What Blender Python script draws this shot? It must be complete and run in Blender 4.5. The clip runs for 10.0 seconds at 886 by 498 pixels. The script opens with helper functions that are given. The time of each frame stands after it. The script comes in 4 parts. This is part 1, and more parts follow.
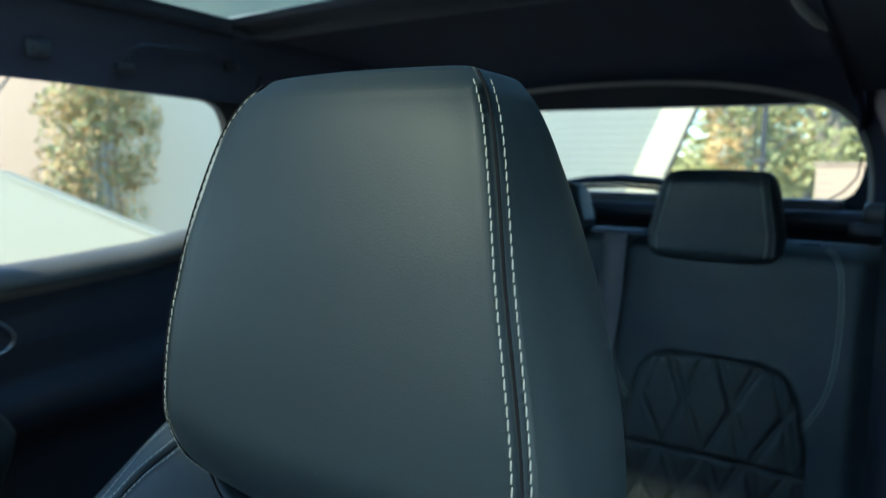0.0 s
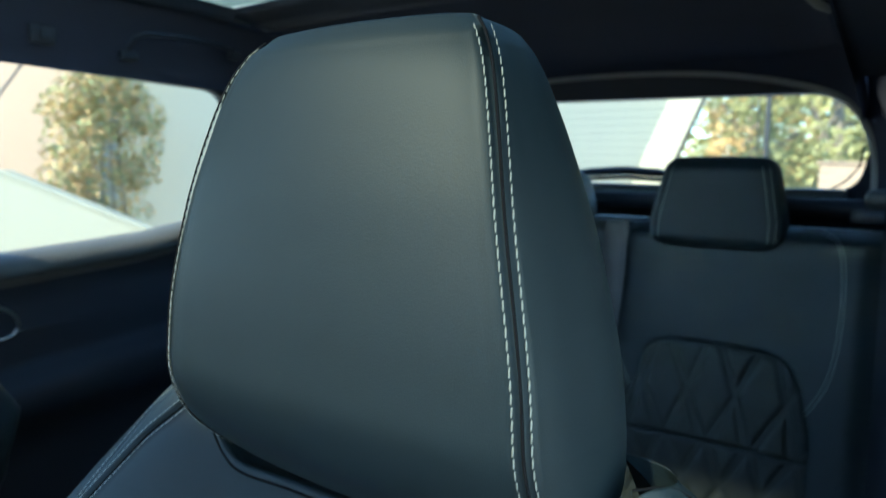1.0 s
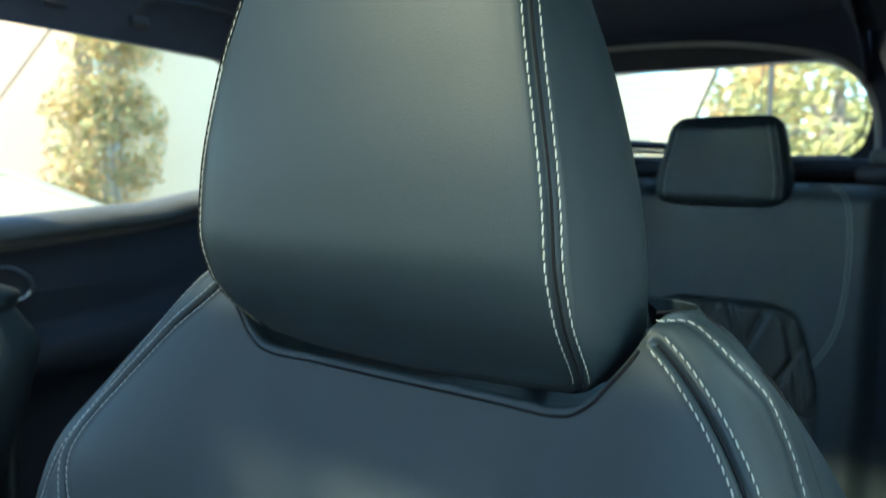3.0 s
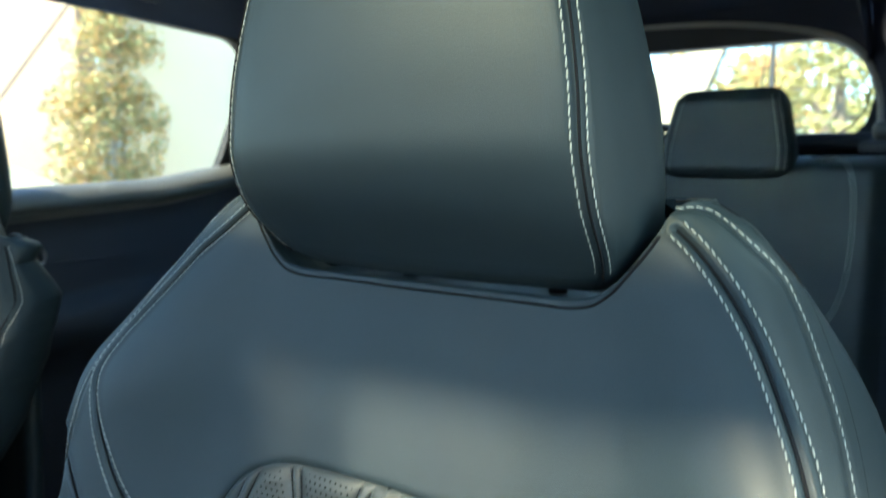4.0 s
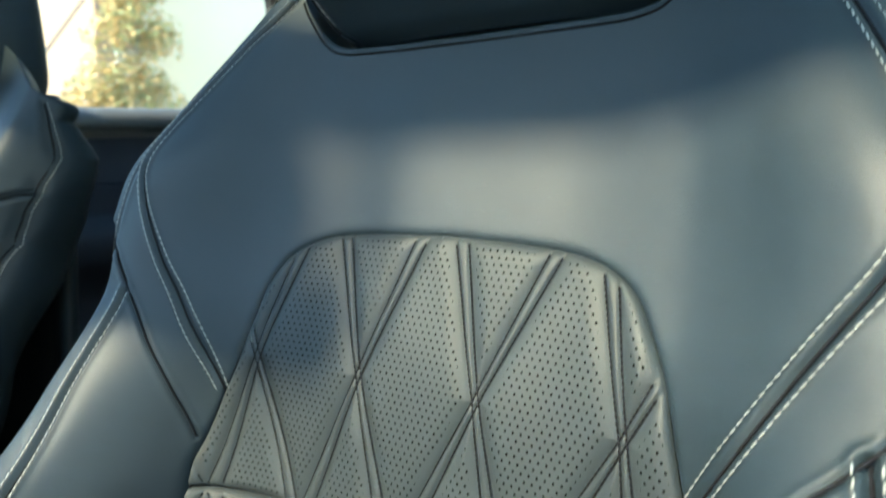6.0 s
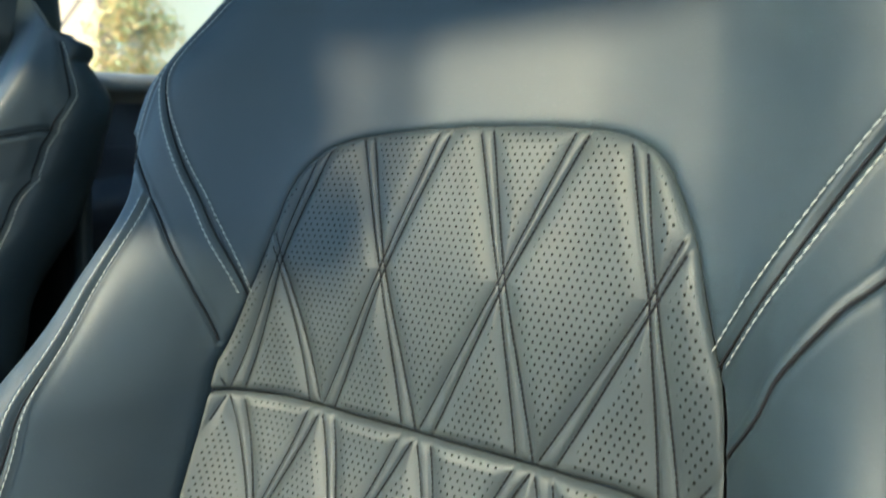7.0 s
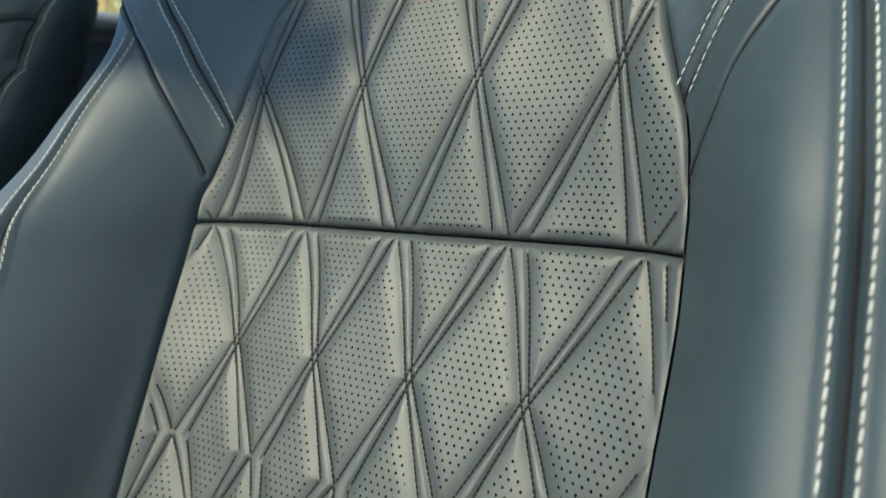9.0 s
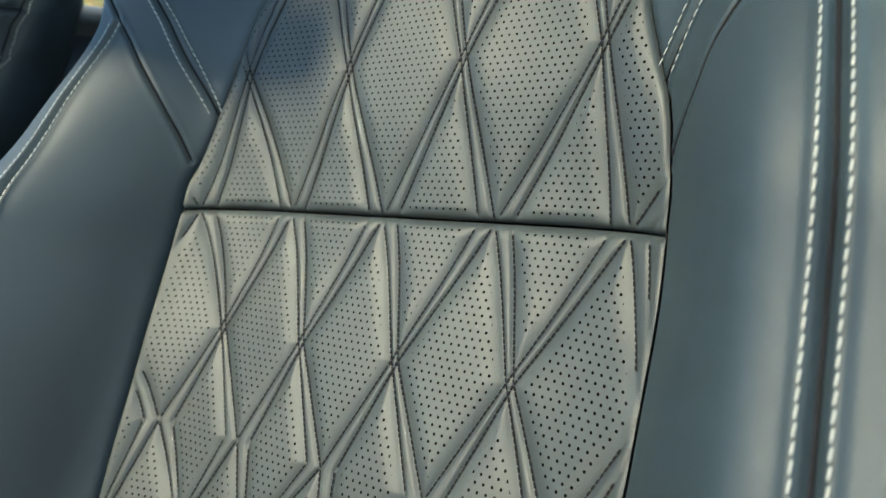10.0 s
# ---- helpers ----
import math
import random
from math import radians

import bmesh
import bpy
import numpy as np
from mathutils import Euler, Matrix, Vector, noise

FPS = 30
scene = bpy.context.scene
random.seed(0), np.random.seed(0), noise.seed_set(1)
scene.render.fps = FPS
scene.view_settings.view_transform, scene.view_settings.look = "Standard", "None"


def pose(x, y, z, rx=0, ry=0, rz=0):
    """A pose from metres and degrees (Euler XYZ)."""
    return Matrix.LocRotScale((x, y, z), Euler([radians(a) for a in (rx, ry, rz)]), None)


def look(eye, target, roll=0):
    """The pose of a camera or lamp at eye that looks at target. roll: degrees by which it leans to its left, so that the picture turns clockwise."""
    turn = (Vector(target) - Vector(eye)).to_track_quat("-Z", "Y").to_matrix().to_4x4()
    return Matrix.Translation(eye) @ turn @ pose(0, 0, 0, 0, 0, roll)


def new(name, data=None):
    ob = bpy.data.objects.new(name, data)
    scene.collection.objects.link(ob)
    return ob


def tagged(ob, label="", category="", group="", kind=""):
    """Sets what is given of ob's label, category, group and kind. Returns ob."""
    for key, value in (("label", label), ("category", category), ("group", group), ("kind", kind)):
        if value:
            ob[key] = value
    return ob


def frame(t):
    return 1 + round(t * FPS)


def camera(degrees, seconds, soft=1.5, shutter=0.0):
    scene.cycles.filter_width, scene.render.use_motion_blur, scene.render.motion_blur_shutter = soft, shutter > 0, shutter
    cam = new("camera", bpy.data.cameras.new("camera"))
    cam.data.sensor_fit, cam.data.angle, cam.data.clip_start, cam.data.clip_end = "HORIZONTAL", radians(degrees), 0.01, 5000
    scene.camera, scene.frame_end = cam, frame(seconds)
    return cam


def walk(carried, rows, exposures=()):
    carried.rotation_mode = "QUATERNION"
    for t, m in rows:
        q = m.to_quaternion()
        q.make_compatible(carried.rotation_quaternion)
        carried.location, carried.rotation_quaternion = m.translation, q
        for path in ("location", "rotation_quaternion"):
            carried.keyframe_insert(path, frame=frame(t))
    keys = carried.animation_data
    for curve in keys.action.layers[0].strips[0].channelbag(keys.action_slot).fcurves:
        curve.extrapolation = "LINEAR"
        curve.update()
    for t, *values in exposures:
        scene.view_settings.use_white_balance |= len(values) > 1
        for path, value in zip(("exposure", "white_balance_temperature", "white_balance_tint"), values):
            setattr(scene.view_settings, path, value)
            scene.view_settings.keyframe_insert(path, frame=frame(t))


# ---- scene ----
cam = camera(67.0, 10.0, soft=1.3, shutter=0.7)
cam.data.dof.use_dof, cam.data.dof.focus_distance, cam.data.dof.aperture_fstop = True, 0.33, 9.5  # near focus on the seat leaves the distance soft
PATH = [
    (0, (0.2396, -0.2112, 1.3676), (-0.8509, 1.4456, 1.1113), 0.77),
    (0.5, (0.2400, -0.2096, 1.3570), (-0.8532, 1.4457, 1.1030), 0.73),
    (1, (0.2442, -0.2158, 1.3408), (-0.8535, 1.4368, 1.0880), 0.70),
    (1.5, (0.2403, -0.2246, 1.3213), (-0.8523, 1.4311, 1.0668), 0.86),
    (2, (0.2424, -0.2300, 1.3022), (-0.8531, 1.4240, 1.0479), 0.81),
    (2.5, (0.2450, -0.2335, 1.2805), (-0.8546, 1.4189, 1.0350), 0.46),
    (4, (0.2461, -0.2674, 1.2059), (-0.8576, 1.3831, 0.9659), 0.16),
    (4.5, (0.2446, -0.2784, 1.1670), (-0.8619, 1.3704, 0.9282), 0.12),
    (5, (0.2400, -0.2853, 1.1245), (-0.8736, 1.3590, 0.8875), 0.02),
    (5.5, (0.2351, -0.2895, 1.0855), (-0.8936, 1.3449, 0.8516), 0.04),
    (7, (0.2250, -0.3076, 0.9851), (-0.9158, 1.3166, 0.7393), -0.02),
    (7.5, (0.2234, -0.3192, 0.9549), (-0.9168, 1.3054, 0.7084), -0.07),
    (8, (0.2305, -0.3186, 0.9192), (-0.9060, 1.3081, 0.6697), -0.09),
    (8.5, (0.2387, -0.3206, 0.8884), (-0.8872, 1.3122, 0.6307), -0.19),
    (9, (0.2447, -0.3256, 0.8723), (-0.8704, 1.3138, 0.6097), -0.28),
    (9.5, (0.2472, -0.3274, 0.8651), (-0.8575, 1.3188, 0.6014), -0.27),
    (10, (0.2484, -0.3259, 0.8638), (-0.8443, 1.3278, 0.5975), -0.30),
]
# the clip's camera opens up as it goes down into the shade
EXPOSURES = [(0, 1.51, 5050, -8), (1, 1.67, 5100, -8.5), (2.5, 2.05, 5450, -10), (4.5, 2.32, 5800, -9), (7.5, 2.11, 5800, -7.5), (10, 1.97, 5850, -6)]
walk(cam, [(t, look(eye, target, roll)) for t, eye, target, roll in PATH], EXPOSURES)

# ---- world, sun and large lights ----
world = bpy.data.worlds.new("sky")
scene.world = world
world.use_nodes = True
wn = world.node_tree
sky = wn.nodes.new("ShaderNodeTexSky")
sky.sky_type, sky.sun_disc = "NISHITA", False
SUN_EL, SUN_AZ = 38.0, 198.0
sky.sun_elevation, sky.sun_rotation = radians(SUN_EL), radians(SUN_AZ)
sky.air_density, sky.dust_density, sky.ozone_density = 1.0, 0.4, 3.0
wn.nodes["Background"].inputs["Strength"].default_value = 0.15
wn.links.new(sky.outputs["Color"], wn.nodes["Background"].inputs["Color"])

sun_data = bpy.data.lights.new("sun", "SUN")
sun_data.energy, sun_data.angle, sun_data.color = 2.9, radians(2.5), (1.0, 0.78, 0.52)
sun = new("sun", sun_data)
a_, e_ = radians(SUN_AZ), radians(SUN_EL)
sun_from = Vector((math.sin(a_) * math.cos(e_), math.cos(a_) * math.cos(e_), math.sin(e_)))
sun.matrix_world = look(sun_from * 20, (0, 0, 0))


# added lamp in the driver's window opening, standing in for skylight on the headrest's side
pane_data = bpy.data.lights.new("window_fill", "AREA")
pane_data.shape, pane_data.size, pane_data.size_y = "RECTANGLE", 0.45, 0.40
pane_data.energy, pane_data.color = 0.36, (0.74, 1.0, 0.98)
pane_light = new("window_fill", pane_data)
pane_light.matrix_world = look((0.46, -0.12, 1.28), (-0.5, 0.0, 1.05))


# ---- materials ----
def nodes_of(name):
    m = bpy.data.materials.new(name)
    m.use_nodes = True
    return m, m.node_tree, m.node_tree.nodes["Principled BSDF"]


def grained(name, colour, rough=0.5, grain=600.0, bump=0.15, depth=0.0004, vary=0.15, blot=9.0, metal=0.0, spec=0.5, kind="NOISE", coat=0.0):
    """A surface with a coarse mottle in colour and gloss, and a fine relief."""
    m, t, b = nodes_of(name)
    co = t.nodes.new("ShaderNodeTexCoord")
    big = t.nodes.new("ShaderNodeTexNoise")
    big.inputs["Scale"].default_value, big.inputs["Detail"].default_value = blot, 5.0
    t.links.new(co.outputs["Object"], big.inputs["Vector"])
    ramp = t.nodes.new("ShaderNodeMix")
    ramp.data_type = "RGBA"
    ramp.inputs["A"].default_value = (*[c * (1 - vary) for c in colour], 1)
    ramp.inputs["B"].default_value = (*[min(1, c * (1 + vary)) for c in colour], 1)
    t.links.new(big.outputs["Fac"], ramp.inputs["Factor"])
    t.links.new(ramp.outputs["Result"], b.inputs["Base Color"])
    rr = t.nodes.new("ShaderNodeMapRange")
    rr.inputs["To Min"].default_value, rr.inputs["To Max"].default_value = rough - 0.06, rough + 0.08
    t.links.new(big.outputs["Fac"], rr.inputs["Value"])
    t.links.new(rr.outputs["Result"], b.inputs["Roughness"])
    if kind == "VORONOI":
        fine = t.nodes.new("ShaderNodeTexVoronoi")
        out = fine.outputs["Distance"]
    else:
        fine = t.nodes.new("ShaderNodeTexNoise")
        fine.inputs["Detail"].default_value = 3.0
        out = fine.outputs["Fac"]
    fine.inputs["Scale"].default_value = grain
    t.links.new(co.outputs["Object"], fine.inputs["Vector"])
    bp = t.nodes.new("ShaderNodeBump")
    bp.inputs["Strength"].default_value, bp.inputs["Distance"].default_value = bump, depth
    t.links.new(out, bp.inputs["Height"])
    t.links.new(bp.outputs["Normal"], b.inputs["Normal"])
    b.inputs["Metallic"].default_value = metal
    b.inputs["Specular IOR Level"].default_value = spec
    b.inputs["Coat Weight"].default_value = coat
    return m


def perforated(name, colour, rough):
    """Leather pierced by small round holes in staggered rows, wherever the mesh's 'pierced' attribute is 1."""
    m = grained(name, colour, rough, grain=1500, bump=0.22, depth=0.0003, vary=0.12, blot=14, kind="VORONOI")
    t, b = m.node_tree, m.node_tree.nodes["Principled BSDF"]
    at = t.nodes.new("ShaderNodeAttribute")
    at.attribute_name = "flat"
    sep = t.nodes.new("ShaderNodeSeparateXYZ")
    t.links.new(at.outputs["Vector"], sep.inputs["Vector"])

    def op(kind, a, c=None):
        n = t.nodes.new("ShaderNodeMath")
        n.operation = kind
        for i, v in enumerate((a, c)):
            if isinstance(v, (int, float)):
                n.inputs[i].default_value = v
            elif v is not None:
                t.links.new(v, n.inputs[i])
        return n.outputs[0]

    DX, DZ = 0.0047, 0.0038
    u, v = op("DIVIDE", sep.outputs["X"], DX), op("DIVIDE", sep.outputs["Y"], 2 * DZ)
    p, q = op("ADD", u, v), op("SUBTRACT", u, v)
    fp, fq = op("SUBTRACT", op("FRACT", p), 0.5), op("SUBTRACT", op("FRACT", q), 0.5)
    du = op("MULTIPLY", op("ADD", fp, fq), DX / 2)
    dv = op("MULTIPLY", op("SUBTRACT", fp, fq), DZ)
    d = op("SQRT", op("ADD", op("MULTIPLY", du, du), op("MULTIPLY", dv, dv)))
    hole = t.nodes.new("ShaderNodeMapRange")
    hole.inputs["From Min"].default_value, hole.inputs["From Max"].default_value = 0.00062, 0.00080
    hole.inputs["To Min"].default_value, hole.inputs["To Max"].default_value = 1.0, 0.0
    t.links.new(d, hole.inputs["Value"])
    inside = op("MULTIPLY", hole.outputs["Result"], op("GREATER_THAN", sep.outputs["Z"], 0.5))
    base = b.inputs["Base Color"].links[0].from_socket
    mix = t.nodes.new("ShaderNodeMix")
    mix.data_type = "RGBA"
    # the holes have no depth; the dark inside them is put into the colour
    mix.inputs["B"].default_value = (0.0008, 0.0008, 0.001, 1)
    t.links.new(inside, mix.inputs["Factor"])
    t.links.new(base, mix.inputs["A"])
    t.links.new(mix.outputs["Result"], b.inputs["Base Color"])
    t.links.new(op("MULTIPLY", op("SUBTRACT", 1.0, inside), 0.32), b.inputs["Specular IOR Level"])
    return m


LEATHER = grained("seat leather", (0.0110, 0.0184, 0.0232), 0.53, grain=1300, bump=0.15, depth=0.0004, vary=0.10, blot=7, kind="VORONOI", spec=0.37)
PIERCED = perforated("perforated leather", (0.0198, 0.0249, 0.0262), 0.54)
DARK_THREAD = grained("dark thread", (0.008, 0.008, 0.010), 0.9, grain=3000, bump=0.3, depth=0.0002, spec=0.1)
WHITE_THREAD = grained("pale thread", (0.24, 0.245, 0.228), 0.7, grain=3000, bump=0.3, depth=0.0002)
PLASTIC = grained("black trim plastic", (0.027, 0.033, 0.048), 0.5, grain=900, bump=0.25, depth=0.0003)
# black vinyl made greyer than the trim, caught light put into its colour
SILL = grained("black sill vinyl lightened as if lit", (0.10, 0.105, 0.10), 0.40, grain=700, bump=0.2, depth=0.0003)
FABRIC = grained("black headliner cloth", (0.050, 0.056, 0.082), 0.95, grain=1500, bump=0.4, depth=0.0005, spec=0.2)
GREYTRIM = grained("grey pillar trim", (0.34, 0.34, 0.32), 0.6, grain=900, bump=0.2, depth=0.0003)
CARPET = grained("black carpet", (0.010, 0.010, 0.011), 1.0, grain=900, bump=0.8, depth=0.002, spec=0.1)
CHROME = grained("satin metal", (0.6, 0.6, 0.62), 0.25, grain=200, bump=0.02, depth=0.0001, metal=1.0)
RUBBER = grained("black rubber", (0.012, 0.012, 0.013), 0.6, grain=500, bump=0.1, depth=0.0003)
WEBBING = grained("belt webbing", (0.05, 0.05, 0.055), 0.65, grain=1200, bump=0.5, depth=0.0004)
PAINT = grained("dark car paint", (0.05, 0.05, 0.055), 0.25, grain=60, bump=0.02, depth=0.0002, vary=0.02, coat=1.0)


def glass(name, tint, rough=0.0):
    m, t, b = nodes_of(name)
    b.inputs["Base Color"].default_value = (*tint, 1)
    b.inputs["Roughness"].default_value = rough
    b.inputs["Transmission Weight"].default_value = 1.0
    b.inputs["IOR"].default_value = 1.02
    return m


GLASS = glass("clear car glass", (0.96, 0.98, 0.97))
REAR_ROOF_GLASS = glass("tinted rear roof glass", (0.34, 0.41, 0.40))


def clear_tint(name, tint, gloss):
    """Thin tinted glass that lets the sun through, with a faint reflection."""
    m, t, b = nodes_of(name)
    b.inputs["Base Color"].default_value = (0.02, 0.02, 0.02, 1)
    b.inputs["Roughness"].default_value = 0.02
    clear = t.nodes.new("ShaderNodeBsdfTransparent")
    clear.inputs["Color"].default_value = (*tint, 1)
    mix = t.nodes.new("ShaderNodeMixShader")
    mix.inputs["Fac"].default_value = gloss
    t.links.new(clear.outputs["BSDF"], mix.inputs[1])
    t.links.new(b.outputs["BSDF"], mix.inputs[2])
    t.links.new(mix.outputs["Shader"], t.nodes["Material Output"].inputs["Surface"])
    return m


ROOF_GLASS = clear_tint("tinted roof glass", (0.78, 0.81, 0.78), 0.06)
# for the added plate that halves the sun on part of the seat
HALF_SHADE = clear_tint("half-clear shading plate", (0.64, 0.64, 0.64), 0.05)
# tint chosen to dim the rear bench, for a window out of view
DIMMING_GLASS = glass("darkened side glass", (0.16, 0.17, 0.18))


# ---- mesh helpers ----
def shade(me, smooth=True):
    me.polygons.foreach_set("use_smooth", [smooth] * len(me.polygons))


def part(name, data, material, parent, label=""):
    """Links mesh data (or a bmesh) as one object under parent."""
    if isinstance(data, bmesh.types.BMesh):
        me = bpy.data.meshes.new(name)
        data.to_mesh(me)
        data.free()
    else:
        me = data
    me.materials.append(material)
    ob = new(name, me)
    if parent is not None:
        ob.parent = parent
        ob.matrix_parent_inverse = Matrix.Translation(-Vector(parent_origin(parent)))
    if label:
        ob["label"] = label
    return ob


def parent_origin(ob):
    """Things are empties at their base; the parts under them are modelled in place."""
    return ob.location if ob.data is None else (0, 0, 0)


def sheet(name, P, wrap=False, smooth=True):
    """A quad mesh from an array of points (rows, columns, 3)."""
    P = np.asarray(P, float)
    r, c = P.shape[:2]
    idx = np.arange(r * c).reshape(r, c)
    nxt = np.roll(idx, -1, 1) if wrap else idx[:, 1:]
    cur = idx if wrap else idx[:, :-1]
    F = np.stack([cur[:-1], nxt[:-1], nxt[1:], cur[1:]], -1).reshape(-1, 4)
    me = bpy.data.meshes.new(name)
    me.vertices.add(r * c)
    me.vertices.foreach_set("co", P.reshape(-1))
    me.loops.add(F.size)
    me.loops.foreach_set("vertex_index", F.reshape(-1).astype(np.int32))
    me.polygons.add(len(F))
    me.polygons.foreach_set("loop_start", np.arange(0, F.size, 4, dtype=np.int32))
    me.polygons.foreach_set("use_smooth", [smooth] * len(F))
    me.update(calc_edges=True)
    me.validate()
    return me


def pieces(name, verts, faces, smooth=True):
    me = bpy.data.meshes.new(name)
    me.from_pydata([tuple(v) for v in verts], [], [tuple(f) for f in faces])
    shade(me, smooth)
    return me


def rbox(x0, x1, y0, y1, z0, z1, r=0.005, seg=2):
    bm = bmesh.new()
    bmesh.ops.create_cube(bm, size=1.0)
    for v in bm.verts:
        v.co = Vector(((x0 + x1) / 2 + v.co.x * (x1 - x0), (y0 + y1) / 2 + v.co.y * (y1 - y0), (z0 + z1) / 2 + v.co.z * (z1 - z0)))
    bmesh.ops.bevel(bm, geom=bm.edges[:], offset=r, segments=seg, affect="EDGES", profile=0.5)
    for f in bm.faces:
        f.smooth = True
    return bm


def tube(name, pts, radius, sides=8, closed=False):
    """A round bar along points."""
    pts = [Vector(p) for p in pts]
    rings = []
    n = len(pts)
    up = Vector((0.13, 0.21, 0.97)).normalized()
    for i, p in enumerate(pts):
        a, b = pts[(i - 1) % n if closed else max(i - 1, 0)], pts[(i + 1) % n if closed else min(i + 1, n - 1)]
        d = (b - a).normalized()
        s = d.cross(up)
        s = s.normalized() if s.length > 1e-4 else d.orthogonal().normalized()
        w = s.cross(d)
        rad = radius[i] if isinstance(radius, (list, tuple)) else radius
        rings.append([p + rad * (math.cos(k * math.tau / sides) * s + math.sin(k * math.tau / sides) * w) for k in range(sides)])
    if closed:
        rings.append(rings[0])
    return sheet(name, [[tuple(v) for v in r] for r in rings] and np.array([[list(v) for v in r] + [list(r[0])] for r in rings]))


def table(xs, ys, lo, hi, soft=0.012):
    """A smooth function through the given values."""
    g = np.linspace(lo, hi, 800)
    xs, ys = np.array(xs, float), np.array(ys, float)
    h, s = np.diff(xs), np.diff(ys) / np.diff(xs)
    m = np.r_[s[0], np.where(s[:-1] * s[1:] > 0, 2 * s[:-1] * s[1:] / np.where(s[:-1] + s[1:] == 0, 1, s[:-1] + s[1:]), 0), s[-1]]
    i = np.clip(np.searchsorted(xs, g) - 1, 0, len(h) - 1)
    t = np.clip((g - xs[i]) / h[i], 0, 1)
    v = ys[i] * (1 + 2 * t) * (1 - t) ** 2 + ys[i + 1] * t * t * (3 - 2 * t) + h[i] * (m[i] * t * (1 - t) ** 2 - m[i + 1] * t * t * (1 - t))
    n = max(1, int(soft / (hi - lo) * 800))
    k = np.hanning(2 * n + 3)
    k /= k.sum()
    w = np.convolve(np.pad(v, len(k) // 2, mode="edge"), k, mode="valid")
    # keep the slopes at both ends
    w[: n + 1], w[-n - 1 :] = v[: n + 1], v[-n - 1 :]
    return lambda q: np.interp(q, g, w)


def smooth_line(pts, step=0.001):
    """A dense smooth line (Catmull-Rom) through points of any dimension."""
    p = np.array(pts, float)
    p = np.vstack([2 * p[0] - p[1], p, 2 * p[-1] - p[-2]])
    out = []
    for i in range(1, len(p) - 2):
        n = max(2, int(np.linalg.norm(p[i + 1] - p[i]) / step))
        t = np.linspace(0, 1, n, endpoint=False)[:, None]
        out.append(0.5 * (2 * p[i] + (p[i + 1] - p[i - 1]) * t + (2 * p[i - 1] - 5 * p[i] + 4 * p[i + 1] - p[i + 2]) * t**2 + (3 * p[i] - p[i - 1] - 3 * p[i + 1] + p[i + 2]) * t**3))
    out.append(p[-2:-1])
    return np.vstack(out)


def stitches(name, line, normals, pitch, length, rad, lift=0.0, skew=0.0):
    """Thread showing as a row of short raised dashes along a dense line."""
    line, normals = np.asarray(line), np.asarray(normals)
    seg = np.r_[0, np.cumsum(np.linalg.norm(np.diff(line, axis=0), axis=1))]
    V, F = [], []
    for s in np.arange(pitch * 0.5, seg[-1] - length * 0.5, pitch):
        q = [np.array([np.interp(s + o, seg, line[:, k]) for k in range(3)]) for o in (-length / 2, 0, length / 2)]
        nn = np.array([np.interp(s, seg, normals[:, k]) for k in range(3)])
        nn /= np.linalg.norm(nn)
        d = q[2] - q[0]
        d /= np.linalg.norm(d)
        w = np.cross(d, nn)
        base = len(V)
        for i, (f, h) in enumerate(((-0.55, 0.1), (-0.3, 0.85), (0.3, 0.85), (0.55, 0.1))):
            c = q[1] + d * f * length + w * skew * f * length + nn * lift
            r = rad * (0.55 if i in (0, 3) else 1.0)
            for ang in (0, 0.33, 0.67, 1.0):
                a = math.pi * ang
                V.append(c + w * r * math.cos(a) + nn * (rad * h * math.sin(a) + (0 if i in (1, 2) else -0.2 * rad)))
        for i in range(3):
            for k in range(3):
                a = base + 4 * i + k
                F.append((a, a + 1, a + 5, a + 4))
        F.append((base, base + 1, base + 2, base + 3))
        F.append((base + 12, base + 13, base + 14, base + 15))
    return pieces(name, V, F)


def tree_of(points):
    from mathutils import kdtree
    k = kdtree.KDTree(len(points))
    for i, p in enumerate(points):
        k.insert(p, i)
    k.balance()
    return k


# ---- the front seat's form: y of its front skin over x (from its middle) and height z ----
mid_y = table([0.40, 0.55, 0.69, 0.75, 0.825, 0.92, 1.01, 1.10, 1.18, 1.25], [-0.21, -0.14, -0.073, -0.044, -0.010, 0.010, 0.040, 0.066, 0.085, 0.10], 0.40, 1.25, 0.02)
half_w = table([0.40, 0.60, 0.80, 0.90, 1.00, 1.03, 1.056, 1.08, 1.109, 1.129, 1.154, 1.177, 1.190, 1.25], [0.275, 0.275, 0.274, 0.272, 0.273, 0.270, 0.2635, 0.2525, 0.238, 0.226, 0.2095, 0.190, 0.170, 0.16], 0.40, 1.25, 0.004)
low_b = table([0, 0.10, 0.15, 0.163, 0.175, 0.19, 0.21, 0.232, 0.30], [0, 0, -0.010, -0.020, -0.048, -0.078, -0.1015, -0.1065, -0.1035], 0, 0.30, 0.010)
high_b = table([0, 0.07, 0.14, 0.165, 0.20, 0.226, 0.30], [0, 0, -0.013, -0.026, -0.050, -0.060, -0.064], 0, 0.30, 0.016)
deeper = table([0.4, 0.70, 0.83, 0.865, 0.89, 1.25], [1.32, 1.32, 1.27, 1.06, 1, 1], 0.4, 1.25, 0.02)
swell = table([0.4, 1.04, 1.10, 1.15, 1.19, 1.25], [1, 1, 0.62, 0.30, 0.15, 0.1], 0.4, 1.25, 0.02)


form = {"crest": 1.0, "broad": 0.0}  # how far the outer bolster keeps its crest before it turns back; broader shoulders


